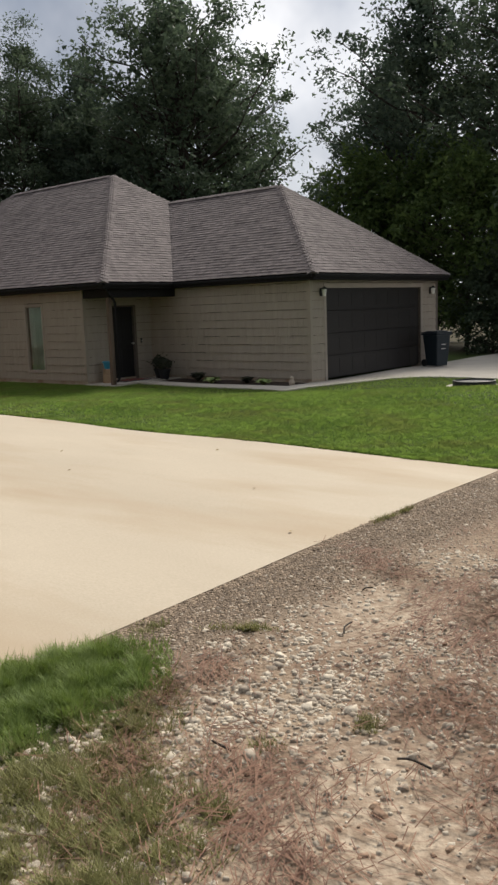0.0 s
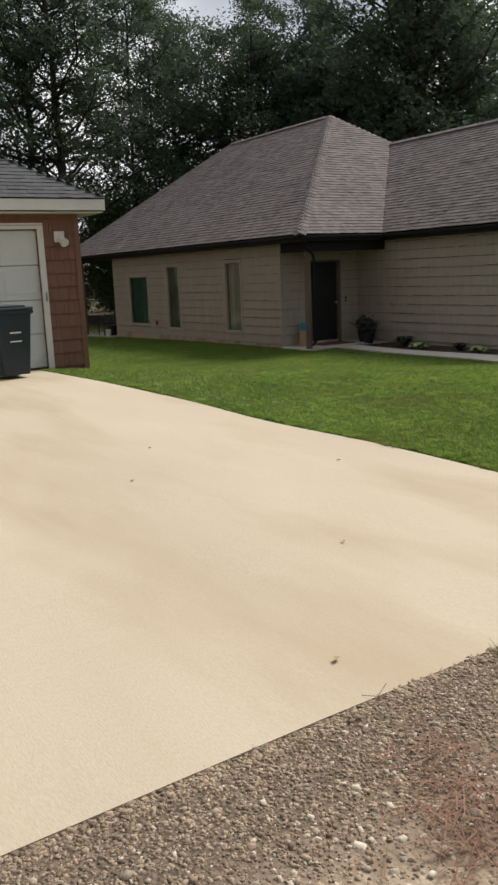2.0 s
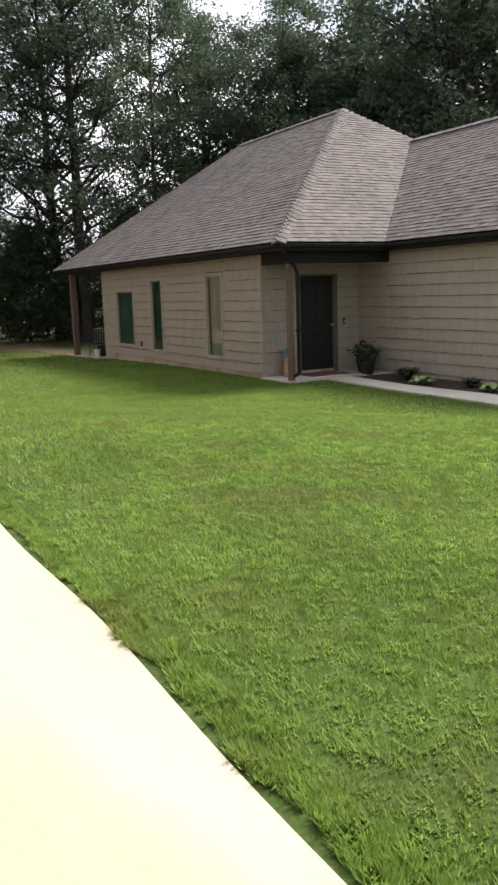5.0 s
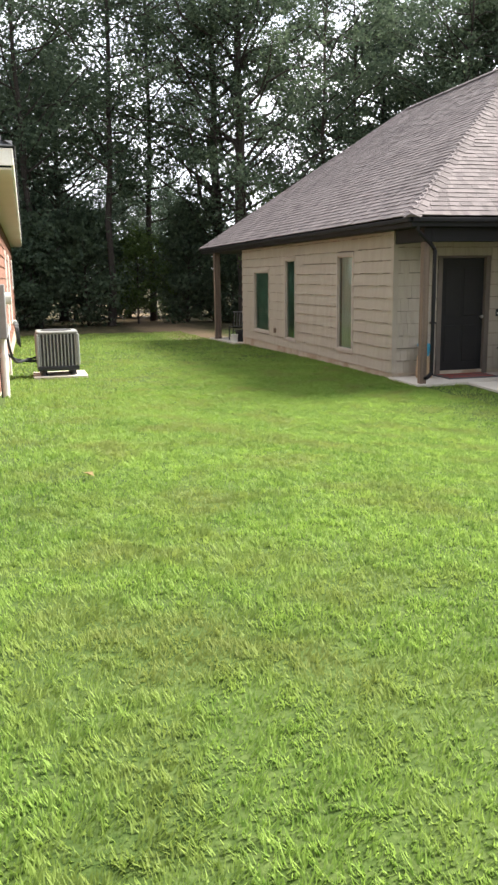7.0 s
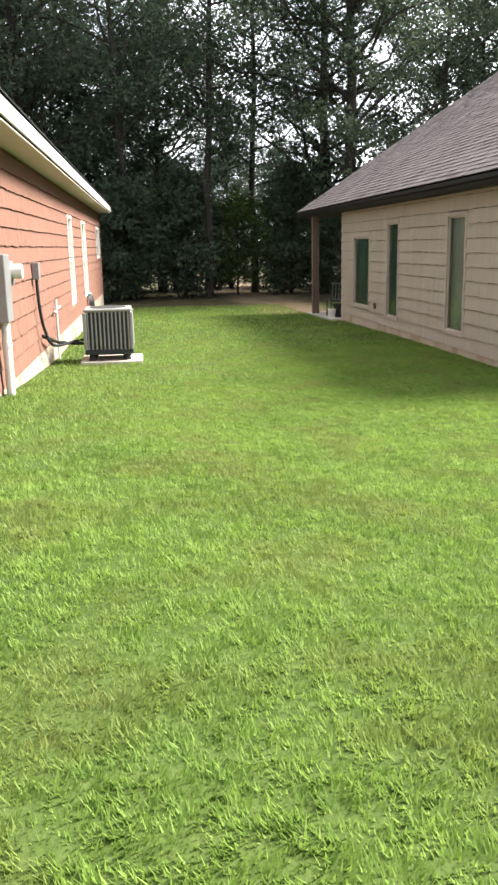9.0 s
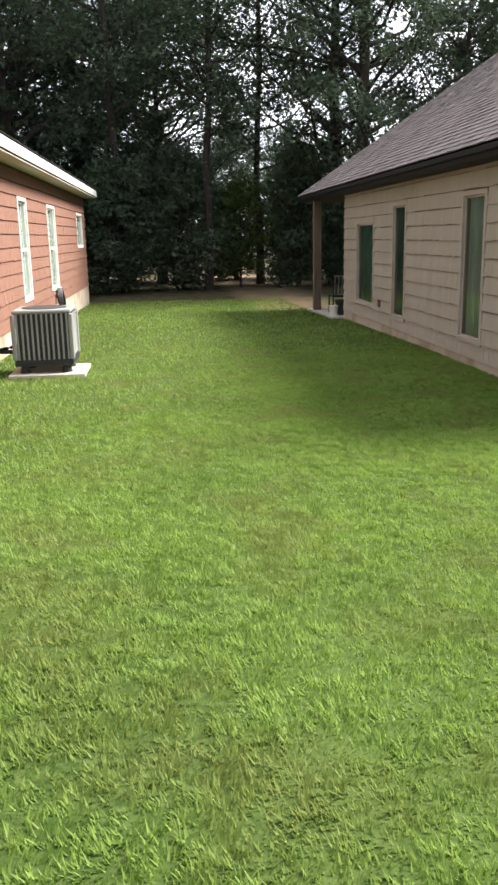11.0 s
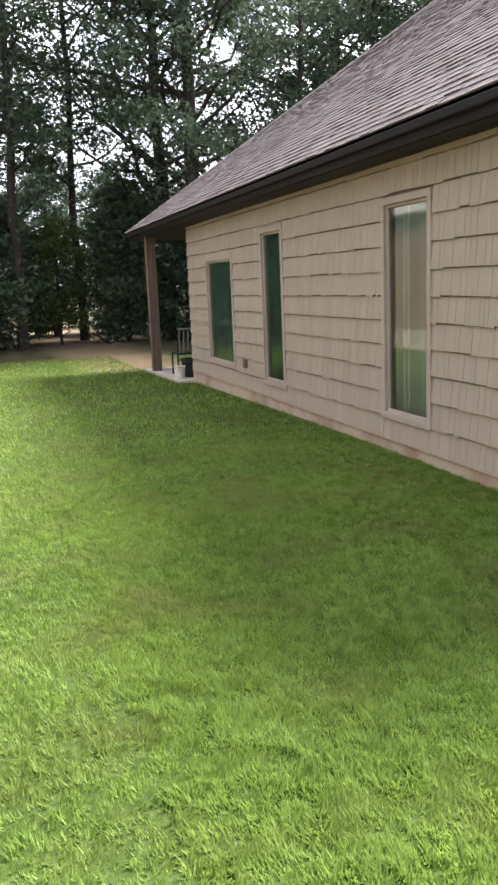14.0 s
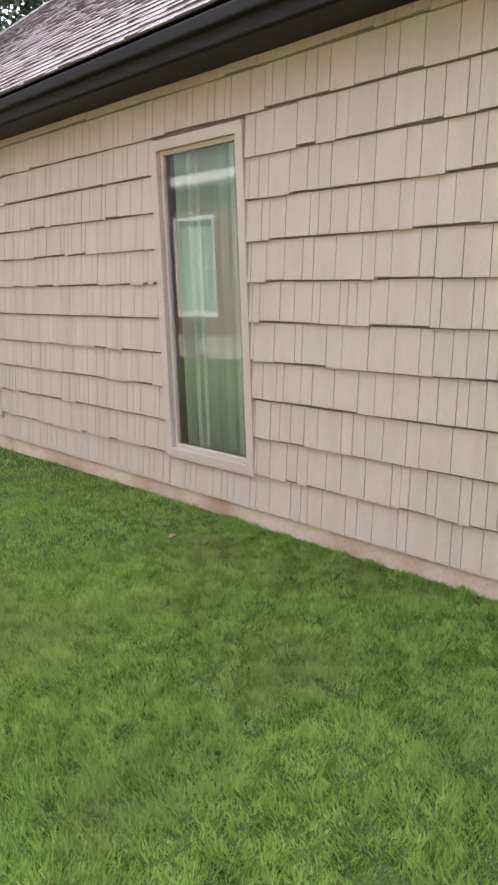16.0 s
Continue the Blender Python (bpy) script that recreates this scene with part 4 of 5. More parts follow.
# air conditioner
ax0, ax1, ay0, ay1 = -20.42, -19.68, 8.32, 9.08
az = gz(-20, 8.7)
pad = thing("equipment_pad", (-20.05, 8.7, az), "grey concrete pad set in the lawn", "pad")
bm = bmesh.new()
box(bm, ax0 - 0.1, ay0 - 0.1, az - 0.08, ax1 + 0.12, ay1 + 0.16, az + 0.05, 0.01)
part("slab", bm, M_SLAB, pad)
acu = thing("air_conditioner", (-20.05, 8.7, az + 0.05), "grey louvred outdoor air conditioner unit on short feet", "air conditioner")
b0 = az + 0.15
bm = bmesh.new()
box(bm, ax0 + 0.03, ay0 + 0.03, b0 + 0.08, ax1 - 0.03, ay1 - 0.03, b0 + 0.70)
part("coil", bm, M_ACDARK, acu, "dark finned coil behind the louvres")
bm = bmesh.new()
box(bm, ax0 - 0.015, ay0 - 0.015, b0, ax1 + 0.015, ay1 + 0.015, b0 + 0.085, 0.02)
part("base_pan", bm, M_BLACK, acu, "black base pan")
bm = bmesh.new()
box(bm, ax0 - 0.01, ay0 - 0.01, b0 + 0.70, ax1 + 0.01, ay1 + 0.01, b0 + 0.755, 0.025)
part("top_cover", bm, M_ACGREY, acu)
bm = bmesh.new()
lathe(bm, [(0.30, b0 + 0.752), (0.30, b0 + 0.765), (0.28, b0 + 0.768)], 28, ((ax0 + ax1) / 2, (ay0 + ay1) / 2))
part("fan_grille", bm, M_ACDARK, acu, "dark round fan grille")
for cx in (ax0, ax1):
    for cy in (ay0, ay1):
        bm = bmesh.new()
        box(bm, cx - 0.03, cy - 0.03, b0 + 0.085, cx + 0.03, cy + 0.03, b0 + 0.70, 0.02)
        part("corner_post", bm, M_ACGREY, acu)
        bm = bmesh.new()
        lathe(bm, [(0.075, az + 0.05), (0.05, b0)], 12, (cx + (0.12 if cx == ax0 else -0.12), cy + (0.1 if cy == ay0 else -0.1)))
        part("foot", bm, M_BLACK, acu)
for k in range(11):
    bm = bmesh.new()
    yy = ay0 + 0.05 + k * (ay1 - ay0 - 0.1) / 10
    box(bm, ax1 - 0.012, yy - 0.013, b0 + 0.085, ax1 + 0.008, yy + 0.013, b0 + 0.70, 0.004)
    part("louvre", bm, M_ACGREY, acu)
for k in range(16):
    bm = bmesh.new()
    zz = b0 + 0.12 + k * 0.036
    box(bm, ax0 + 0.03, ay1 - 0.012, zz, ax1 - 0.03, ay1 + 0.010, zz + 0.016, 0.003)
    part("louvre", bm, M_ACGREY, acu)

# electric service on the red house
wy = LY + 0.028
svc = thing("electric_service_box", (-15.28, wy, 1.0), "grey metal electric meter box with a conduit on red shakes", "meter box")
bm = bmesh.new()
box(bm, -15.44, wy, 0.93, -15.10, wy + 0.15, 1.66, 0.012)
part("cabinet", bm, M_METAL, svc)
bm = bmesh.new()
tube(bm, (-15.27, wy + 0.08, gz(-15.28, 7.8) - 0.1), (-15.27, wy + 0.08, 0.93), 0.05, n=14)
tube(bm, (-15.27, wy + 0.08, 0.66), (-15.27, wy + 0.08, 0.72), 0.058, n=14)
part("conduit", bm, M_PVC, svc, "pale plastic conduit")
bm = bmesh.new()
box(bm, -16.03, wy, 1.30, -15.73, wy + 0.10, 1.58, 0.01)
part("meter_base", bm, M_METAL, svc)
bm = bmesh.new()
tube(bm, (-15.88, wy + 0.10, 1.46), (-15.88, wy + 0.22, 1.46), 0.085, n=20)
part("meter", bm, M_PVC, svc, "round glass-fronted meter")
curve_tube("ground_wire", [(-15.06, wy + 0.02, 1.5), (-15.05, wy + 0.02, 1.0), (-15.03, wy + 0.03, 0.6), (-15.08, wy + 0.03, gz(-16, 7.8))], 0.010, M_BLACK, svc)
disc = thing("disconnect_box", (-18.30, wy, 1.4), "small grey disconnect switch box on a red wall", "switch box")
bm = bmesh.new()
box(bm, -18.40, wy, 1.28, -18.23, wy + 0.10, 1.52, 0.01)
part("cover", bm, M_METAL, disc)
curve_tube("whip_cable", [(-18.30, wy + 0.05, 1.28), (-18.32, wy + 0.06, 0.9), (-18.45, wy + 0.09, 0.55), (-18.70, wy + 0.18, 0.28), (-19.75, wy + 0.4, 0.22), (-20.0, ay0 - 0.01, 0.25)], 0.024, M_BLACK, disc, "black flexible cable to the air conditioner")
line = thing("refrigerant_line", (-19.90, wy, 0.3), "black insulated pipe and white plastic drain on a wall", "pipe")
curve_tube("insulated_pipe", [(-18.80, wy, 0.42), (-18.82, wy + 0.08, 0.38), (-19.60, wy + 0.2, 0.22), (-19.90, ay0 - 0.02, 0.16)], 0.03, M_BLACK, line)
bm = bmesh.new()
tube(bm, (-20.6, wy + 0.04, gz(-20.6, 7.8)), (-20.6, wy + 0.04, 0.86), 0.022)
tube(bm, (-20.6, wy + 0.04, 0.70), (-21.2, wy + 0.04, 0.70), 0.022)
tube(bm, (-20.3, wy + 0.04, 0.66), (-20.6, wy + 0.04, 0.66), 0.022)
part("drain_pipe", bm, M_PVC, line, "white plastic drain pipe")
coil = thing("garden_hose", (-28.4, wy, 0.2), "black garden hose coiled on a wall hook", "hose")
for k in range(5):
    o = k * 0.02
    curve_tube("hose_loop", [(-28.25 - o, wy + 0.05 + o, 0.52), (-28.1 - o, wy + 0.07 + o, 0.3), (-28.2, wy + 0.1 + o, -0.06 - o), (-28.5, wy + 0.1 + o, -0.08 - o), (-28.6 + o, wy + 0.07 + o, 0.3), (-28.4 + o, wy + 0.05 + o, 0.52), (-28.25 - o, wy + 0.05 + o, 0.52)], 0.016, M_BLACK, coil)
bm = bmesh.new()
box(bm, -28.42, wy, 0.44, -28.28, wy + 0.12, 0.56, 0.01)
part("hook", bm, M_PVC, coil)

# flood light beside the white garage door
fl = thing("flood_light", (LX1, 7.28, 2.5), "white twin-head security flood light on a dark wall", "light")
bm = bmesh.new()
box(bm, LX1 + 0.027, 7.20, 2.44, LX1 + 0.07, 7.38, 2.62, 0.01)
part("mounting_plate", bm, M_PVC, fl)
bm = bmesh.new()
tube(bm, (LX1 + 0.07, 7.30, 2.50), (LX1 + 0.20, 7.33, 2.42), 0.05, 0.075, 16)
part("lamp_head", bm, M_LAMPGLASS, fl)
bm = bmesh.new()
box(bm, LX1 - 0.06, 6.98, 1.48, LX1 + 0.05, 7.0, 1.62)
key = part("keypad", bm, M_METAL, red, "grey garage keypad")
key.matrix_parent_inverse = Matrix.Translation((-24, 3, 0)).inverted()
for ob in (svc, disc, line, coil, fl):
    ob.matrix_basis = ASKEW @ ob.matrix_basis


def lantern(y, z):
    ob = thing("wall_lantern", (GX, y, z), "dark metal coach lantern beside a garage door", "lamp", "coach lanterns")
    bm = bmesh.new()
    box(bm, GX + 0.028, y - 0.05, z - 0.09, GX + 0.045, y + 0.05, z + 0.11, 0.004)
    tube(bm, (GX + 0.04, y, z + 0.07), (GX + 0.14, y, z + 0.11), 0.012)
    part("bracket", bm, M_BLACK, ob)
    bm = bmesh.new()
    lathe(bm, [(0.012, z + 0.15), (0.085, z + 0.09), (0.085, z + 0.08)], 8, (GX + 0.14, y))
    part("cap", bm, M_BLACK, ob)
    bm = bmesh.new()
    lathe(bm, [(0.045, z - 0.10), (0.065, z + 0.08)], 8, (GX + 0.14, y))
    part("glass", bm, M_LAMPGLASS, ob, "frosted lantern glass")


lantern(17.5, 2.16)
lantern(23.45, 2.16)

# porch
for z0, z1 in ((0.10, 0.78), (0.95, 1.82)):
    for y0, y1 in ((DOOR[0] + 0.13, DOOR[0] + 0.43), (DOOR[1] - 0.43, DOOR[1] - 0.13)):
        bm = bmesh.new()
        box(bm, PX - 0.052, y0, z0, PX - 0.038, y1, z1, 0.008)
        part("door_panel", bm, M_DOOR, e_door)
bm = bmesh.new()
tube(bm, (PX - 0.05, DOOR[1] - 0.08, 0.93), (PX + 0.02, DOOR[1] - 0.08, 0.93), 0.012)
lathe(bm, [(0.012, 0.90), (0.03, 0.915), (0.03, 0.945), (0.012, 0.96)], 14, (PX + 0.035, DOOR[1] - 0.08))
part("door_knob", bm, M_CHROME, e_door, "bright metal door knob")
bm = bmesh.new()
for a, c, e, g in ((DOOR[0] - 0.07, DOOR[0] + 0.02, DOOR[2], DOOR[3]), (DOOR[1] - 0.02, DOOR[1] + 0.07, DOOR[2], DOOR[3]), (DOOR[0] - 0.07, DOOR[1] + 0.07, DOOR[3], DOOR[3] + 0.03)):
    box(bm, PX - 0.10, a, e, PX + 0.034, c, g, 0.004)
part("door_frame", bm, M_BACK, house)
bell = thing("doorbell", (PX + 0.02, 16.60, 1.0), "black doorbell with a bright button", "doorbell")
bm = bmesh.new()
box(bm, PX + 0.02, 16.575, 0.93, PX + 0.045, 16.63, 1.06, 0.004)
part("plate", bm, M_BLACK, bell)
bm = bmesh.new()
tube(bm, (PX + 0.045, 16.602, 0.985), (PX + 0.052, 16.602, 0.985), 0.016, n=14)
part("button", bm, M_PVC, bell)
pz = gz(-16.5, 15.4) + 0.045
dm = thing("doormat", (-16.55, 15.7, pz), "dark woven doormat with red stripes", "doormat")
bm = bmesh.new()
box(bm, -16.95, 15.25, pz - 0.01, -16.30, 16.25, pz + 0.018, 0.006)
part("weave", bm, M_MAT, dm)
for k in range(3):
    bm = bmesh.new()
    box(bm, -16.88 + k * 0.2, 15.30, pz + 0.0185, -16.80 + k * 0.2, 16.20, pz + 0.021)
    part("stripe", bm, M_REDMAT, dm, "red woven stripe")

# downspout on the post
ds = thing("downspout", (-15.93, 14.68, 0), "dark metal downspout strapped to a timber post", "downspout")
curve_tube("pipe", [(-15.82, 14.30, 2.50), (-15.82, 14.32, 2.40), (-15.86, 14.52, 2.24), (-15.925, 14.66, 2.12), (-15.93, 14.68, 1.9), (-15.93, 14.68, 0.2), (-15.93, 14.68, 0.08), (-15.88, 14.60, 0.02), (-15.80, 14.50, 0.0)], 0.034, M_FASCIA, ds)
bm = bmesh.new()
box(bm, -15.972, 14.638, 0.9, -15.89, 14.72, 0.93, 0.003)
part("strap", bm, M_FASCIA, ds)

# log with a blue pot
sx, sy = -16.76, 14.98
log = thing("log_section", (sx, sy, pz), "upright cut log with pale split bark", "log")
bm = bmesh.new()
lathe(bm, [(0.15, pz - 0.01), (0.155, pz + 0.1), (0.14, pz + 0.25), (0.145, pz + 0.38), (0.13, pz + 0.385)], 18, (sx, sy))
rl = random.Random(4)
for v in bm.verts:
    k = 1 + rl.uniform(-0.07, 0.07)
    v.co.x, v.co.y = sx + (v.co.x - sx) * k, sy + (v.co.y - sy) * k
part("trunk", bm, M_STUMP, log)
pot = thing("flower_pot", (sx, sy, pz + 0.385), "glazed blue flower pot on a log", "pot")
bm = bmesh.new()
lathe(bm, [(0.075, pz + 0.386), (0.115, pz + 0.56), (0.135, pz + 0.565), (0.135, pz + 0.60), (0.115, pz + 0.60), (0.105, pz + 0.57)], 22, (sx, sy))
part("bowl", bm, M_BLUE, pot, smooth=False)


def leafy(name, label, category, x, y, z, count, radius, height, leaf, material, seed, droop=0.4, group=""):
    """A low plant of arching leaves from one root."""
    ob = thing(name, (x, y, z), label, category, group)
    g = random.Random(seed)
    verts, faces = [], []
    for _ in range(count):
        a, r = g.uniform(0, 2 * math.pi), radius * g.uniform(0.35, 1.0)
        d, s = Vector((math.cos(a), math.sin(a), 0)), Vector((-math.sin(a), math.cos(a), 0))
        h = height * g.uniform(0.5, 1.0)
        i = len(verts)
        for f, w in ((0, 0.15), (0.35, 0.8), (0.7, 1.0), (1.0, 0.1)):
            c = Vector((x, y, z)) + d * (r * f) + Vector((0, 0, h * (f * (2 - f) - droop * f ** 3)))
            verts += [tuple(c - s * leaf * w), tuple(c + s * leaf * w)]
        faces += [(i + 2 * k, i + 2 * k + 1, i + 2 * k + 3, i + 2 * k + 2) for k in range(3)]
    raw("leaves", verts, faces, material, ob, "stuff")
    return ob


walkz = gz(-13.5, 15.6)
bed = sheet("mulch_bed", np.linspace(-15.85, -11.2, 10).tolist(), lambda x: (15.93, NY), M_MULCH, "dark mulch planting bed", 0.02, 0.08)
walkway = sheet("walkway", np.linspace(-15.9, -10.55, 24).tolist(), lambda x: (15.22 - 0.05 * (x + 13), 15.94), M_SLAB, "narrow pale concrete walkway", 0.035)
leafy("hosta", "variegated hosta in a mulch bed", "plant", -13.9, 16.2, gz(-13.9, 16.2), 60, 0.32, 0.26, 0.055, M_HOSTA, 1, 0.5, "bed plants")
leafy("hosta", "variegated hosta in a mulch bed", "plant", -12.15, 16.25, gz(-12, 16.2), 50, 0.30, 0.22, 0.05, M_HOSTA, 2, 0.5, "bed plants")
leafy("bed_shrub", "dark low shrub in a mulch bed", "shrub", -14.7, 16.5, gz(-14.7, 16.5), 160, 0.34, 0.34, 0.03, M_SHRUB, 3, 0.3, "bed plants")
leafy("bed_shrub", "dark low shrub in a mulch bed", "shrub", -12.9, 16.5, gz(-12.9, 16.5), 120, 0.26, 0.24, 0.03, M_SHRUB, 4, 0.3, "bed plants")
orn = thing("garden_ornament", (-11.3, 16.35, gz(-11.3, 16.35)), "small pale stone garden ornament", "ornament")
bm = bmesh.new()
lathe(bm, [(0.07, gz(-11.3, 16.35)), (0.085, gz(-11.3, 16.35) + 0.08), (0.05, gz(-11.3, 16.35) + 0.16), (0.06, gz(-11.3, 16.35) + 0.2), (0.02, gz(-11.3, 16.35) + 0.25)], 14, (-11.3, 16.35))
part("figure", bm, M_FOUND, orn)
for px2, py2, hh, sd in ((-16.35, 16.62, 0.42, 5), (-15.98, 16.45, 0.34, 6)):
    pb = gz(px2, py2) + 0.04
    pl = thing("planter", (px2, py2, pb), "dark round planter with a bushy plant", "planter", "porch planters")
    bm = bmesh.new()
    lathe(bm, [(0.11, pb - 0.005), (0.17, pb + 0.25), (0.185, pb + 0.26), (0.185, pb + 0.29), (0.15, pb + 0.29)], 20, (px2, py2))
    part("pot", bm, M_BLACK, pl)
    g = random.Random(sd)
    verts, faces = [], []
    for _ in range(420):
        c = Vector((px2, py2, pb + 0.30 + hh * 0.42)) + Vector((g.gauss(0, 0.095), g.gauss(0, 0.095), g.gauss(0, hh * 0.18)))
        d = Vector([g.gauss(0, 1) for _ in range(3)]).normalized()
        e = d.orthogonal().normalized()
        i = len(verts)
        verts += [tuple(c - d * 0.05), tuple(c + e * 0.022), tuple(c + d * 0.05), tuple(c - e * 0.022)]
        faces.append((i, i + 1, i + 2, i + 3))
    raw("foliage", verts, faces, M_SHRUB, pl, "stuff")

# septic lid in the lawn
mh = gz(-6.0, 15.5)
lid = thing("septic_riser", (-6.0, 15.5, mh), "black ring lid on a round concrete collar in grass", "lid")
bm = bmesh.new()
lathe(bm, [(0.56, mh - 0.05), (0.56, mh + 0.045), (0.50, mh + 0.06)], 32, (-6.0, 15.5))
part("collar", bm, M_SLAB, lid)
bm = bmesh.new()
lathe(bm, [(0.43, mh + 0.055), (0.43, mh + 0.16), (0.40, mh + 0.165), (0.385, mh + 0.13)], 32, (-6.0, 15.5))
part("ring", bm, M_BLACK, lid)

# outlet on the window wall
out = thing("outlet_box", (-24.05, WY - 0.02, 0.32), "small brown weatherproof outlet cover on shakes", "outlet")
bm = bmesh.new()
box(bm, -24.11, WY - 0.07, 0.26, -24.02, WY - 0.02, 0.38, 0.008)
part("cover", bm, M_POST, out)

# back porch
bslab = sheet("back_porch_slab", np.linspace(-30.6, WX0, 8).tolist(), lambda x: (14.22, 23.0), M_SLAB, "pale concrete back porch slab", 0.05)
bz = gz(-28.2, 14.9) + 0.05
chair = thing("patio_chair", (-28.65, 14.72, bz), "dark metal patio chair with a slatted back", "chair")
for lx, ly in ((-28.90, 14.47), (-28.40, 14.47), (-28.90, 14.97), (-28.40, 14.97)):
    bm = bmesh.new()
    tube(bm, (lx, ly, gz(lx, ly) + 0.045), (lx, ly, bz + (0.42 if lx < -28.65 else 0.62)), 0.018)
    part("leg", bm, M_BLACK, chair)
bm = bmesh.new()
box(bm, -28.91, 14.46, bz + 0.40, -28.38, 14.98, bz + 0.44, 0.012)
part("seat", bm, M_BLACK, chair)
for k in range(6):
    bm = bmesh.new()
    tube(bm, (-28.41, 14.50 + k * 0.088, bz + 0.44), (-28.31, 14.50 + k * 0.088, bz + 0.90), 0.012)
    part("back_slat", bm, M_METAL, chair)
bm = bmesh.new()
tube(bm, (-28.31, 14.46, bz + 0.90), (-28.31, 14.98, bz + 0.90), 0.018)
part("back_rail", bm, M_METAL, chair)
pb = gz(-27.9, 14.5) + 0.05
plant2 = thing("planter", (-27.98, 14.62, pb), "dark round empty planter on a porch slab", "planter")
bm = bmesh.new()
lathe(bm, [(0.13, pb - 0.005), (0.19, pb + 0.30), (0.21, pb + 0.31), (0.21, pb + 0.35), (0.17, pb + 0.35), (0.16, pb + 0.30)], 20, (-27.98, 14.62))
part("pot", bm, M_BLACK, plant2)
wb = thing("bucket", (-27.75, 14.34, pb), "small white plastic bucket on a porch edge", "bucket")
bm = bmesh.new()
lathe(bm, [(0.085, pb - 0.005), (0.105, pb + 0.22), (0.115, pb + 0.222), (0.115, pb + 0.24), (0.095, pb + 0.24), (0.09, pb + 0.20)], 20, (-27.75, 14.34))
part("pail", bm, M_PVC, wb)

# fallen leaves and twigs
for i, (x, y, s) in enumerate(((-2.0, 3.95, 0.024), (-4.6, 6.1, 0.02), (-3.1, 4.9, 0.018), (-5.2, 4.6, 0.018), (-6.1, 5.2, 0.02), (-8.93, 8.35, 0.05), (-19.0, 13.95, 0.05))):
    on_drive = -13.4 < x < -1.7 and y < 6.7
    z = gz(x, y) + (0.014 if on_drive else 0.03)
    lf = thing("fallen_leaf", (x, y, z), "curled dry brown leaf on the ground", "leaf", "fallen leaves")
    g = random.Random(i)
    a = g.uniform(0, 6.28)
    d, e = Vector((math.cos(a), math.sin(a), 0)), Vector((-math.sin(a), math.cos(a), 0))
    c = Vector((x, y, z))
    pts = [c - d * s, c - d * s * 0.3 + e * s * 0.6 + Vector((0, 0, s * 0.5)), c + d * s + Vector((0, 0, s * 0.3)), c - d * s * 0.2 - e * s * 0.6 + Vector((0, 0, s * 0.45)), c + Vector((0, 0, s * 0.1))]
    raw("blade", [tuple(p) for p in pts], [(0, 4, 1), (1, 4, 2), (2, 4, 3), (3, 4, 0)], M_DRYLEAF, lf)


# ---- loose stuff on the ground ----
def quads(name, p, material, parent, kind, label, nv=4):
    n = len(p) // nv
    idx = np.arange(n * nv, dtype=np.int32)
    mesh = bpy.data.meshes.new(name)
    mesh.vertices.add(n * nv)
    mesh.vertices.foreach_set("co", np.ascontiguousarray(p, dtype=np.float32).ravel())
    mesh.loops.add(n * nv)
    mesh.loops.foreach_set("vertex_index", idx)
    mesh.polygons.add(n)
    mesh.polygons.foreach_set("loop_start", idx[::nv])
    mesh.materials.append(material)
    mesh.update()
    ob = new(name, mesh)
    ob.parent = parent
    return tagged(ob, label, "", "", kind)


def lawn_mask(x, y):
    """Where grass grows: not on slabs, beds, walls or gravel."""
    ok = ~((x > -13.4) & (x < -1.62) & (y < 6.74 + 0.03 * np.sin(x * 9) * np.sin(x * 3.1)))
    ok &= ~((x >= -1.75) & (y < 6.75))
    ok &= ~((x < -13.4) & (y < 7.75))
    ok &= ~((x > -27.4) & (x < -17.0) & (y > 14.48))
    ok &= ~((x >= -17.1) & (x < -15.9) & (y > 14.42))
    ok &= ~((x >= -15.9) & (x < -10.5) & (y > 15.25))
    ok &= ~((x < -27.3) & (y > 14.25))
    return ok


def tufted(x, y, cell, seed):
    """Smooth values from 0 to 1 that vary over about one cell of the plan."""
    g = np.random.default_rng(seed).uniform(0, 1, (256, 256))
    u, v = x / cell, y / cell
    i, j = np.floor(u).astype(int), np.floor(v).astype(int)
    a, b = u - i, v - j
    a, b = a * a * (3 - 2 * a), b * b * (3 - 2 * b)
    i0, i1, j0, j1 = i % 256, (i + 1) % 256, j % 256, (j + 1) % 256
    return (g[i0, j0] * (1 - a) + g[i1, j0] * a) * (1 - b) + (g[i0, j1] * (1 - a) + g[i1, j1] * a) * b


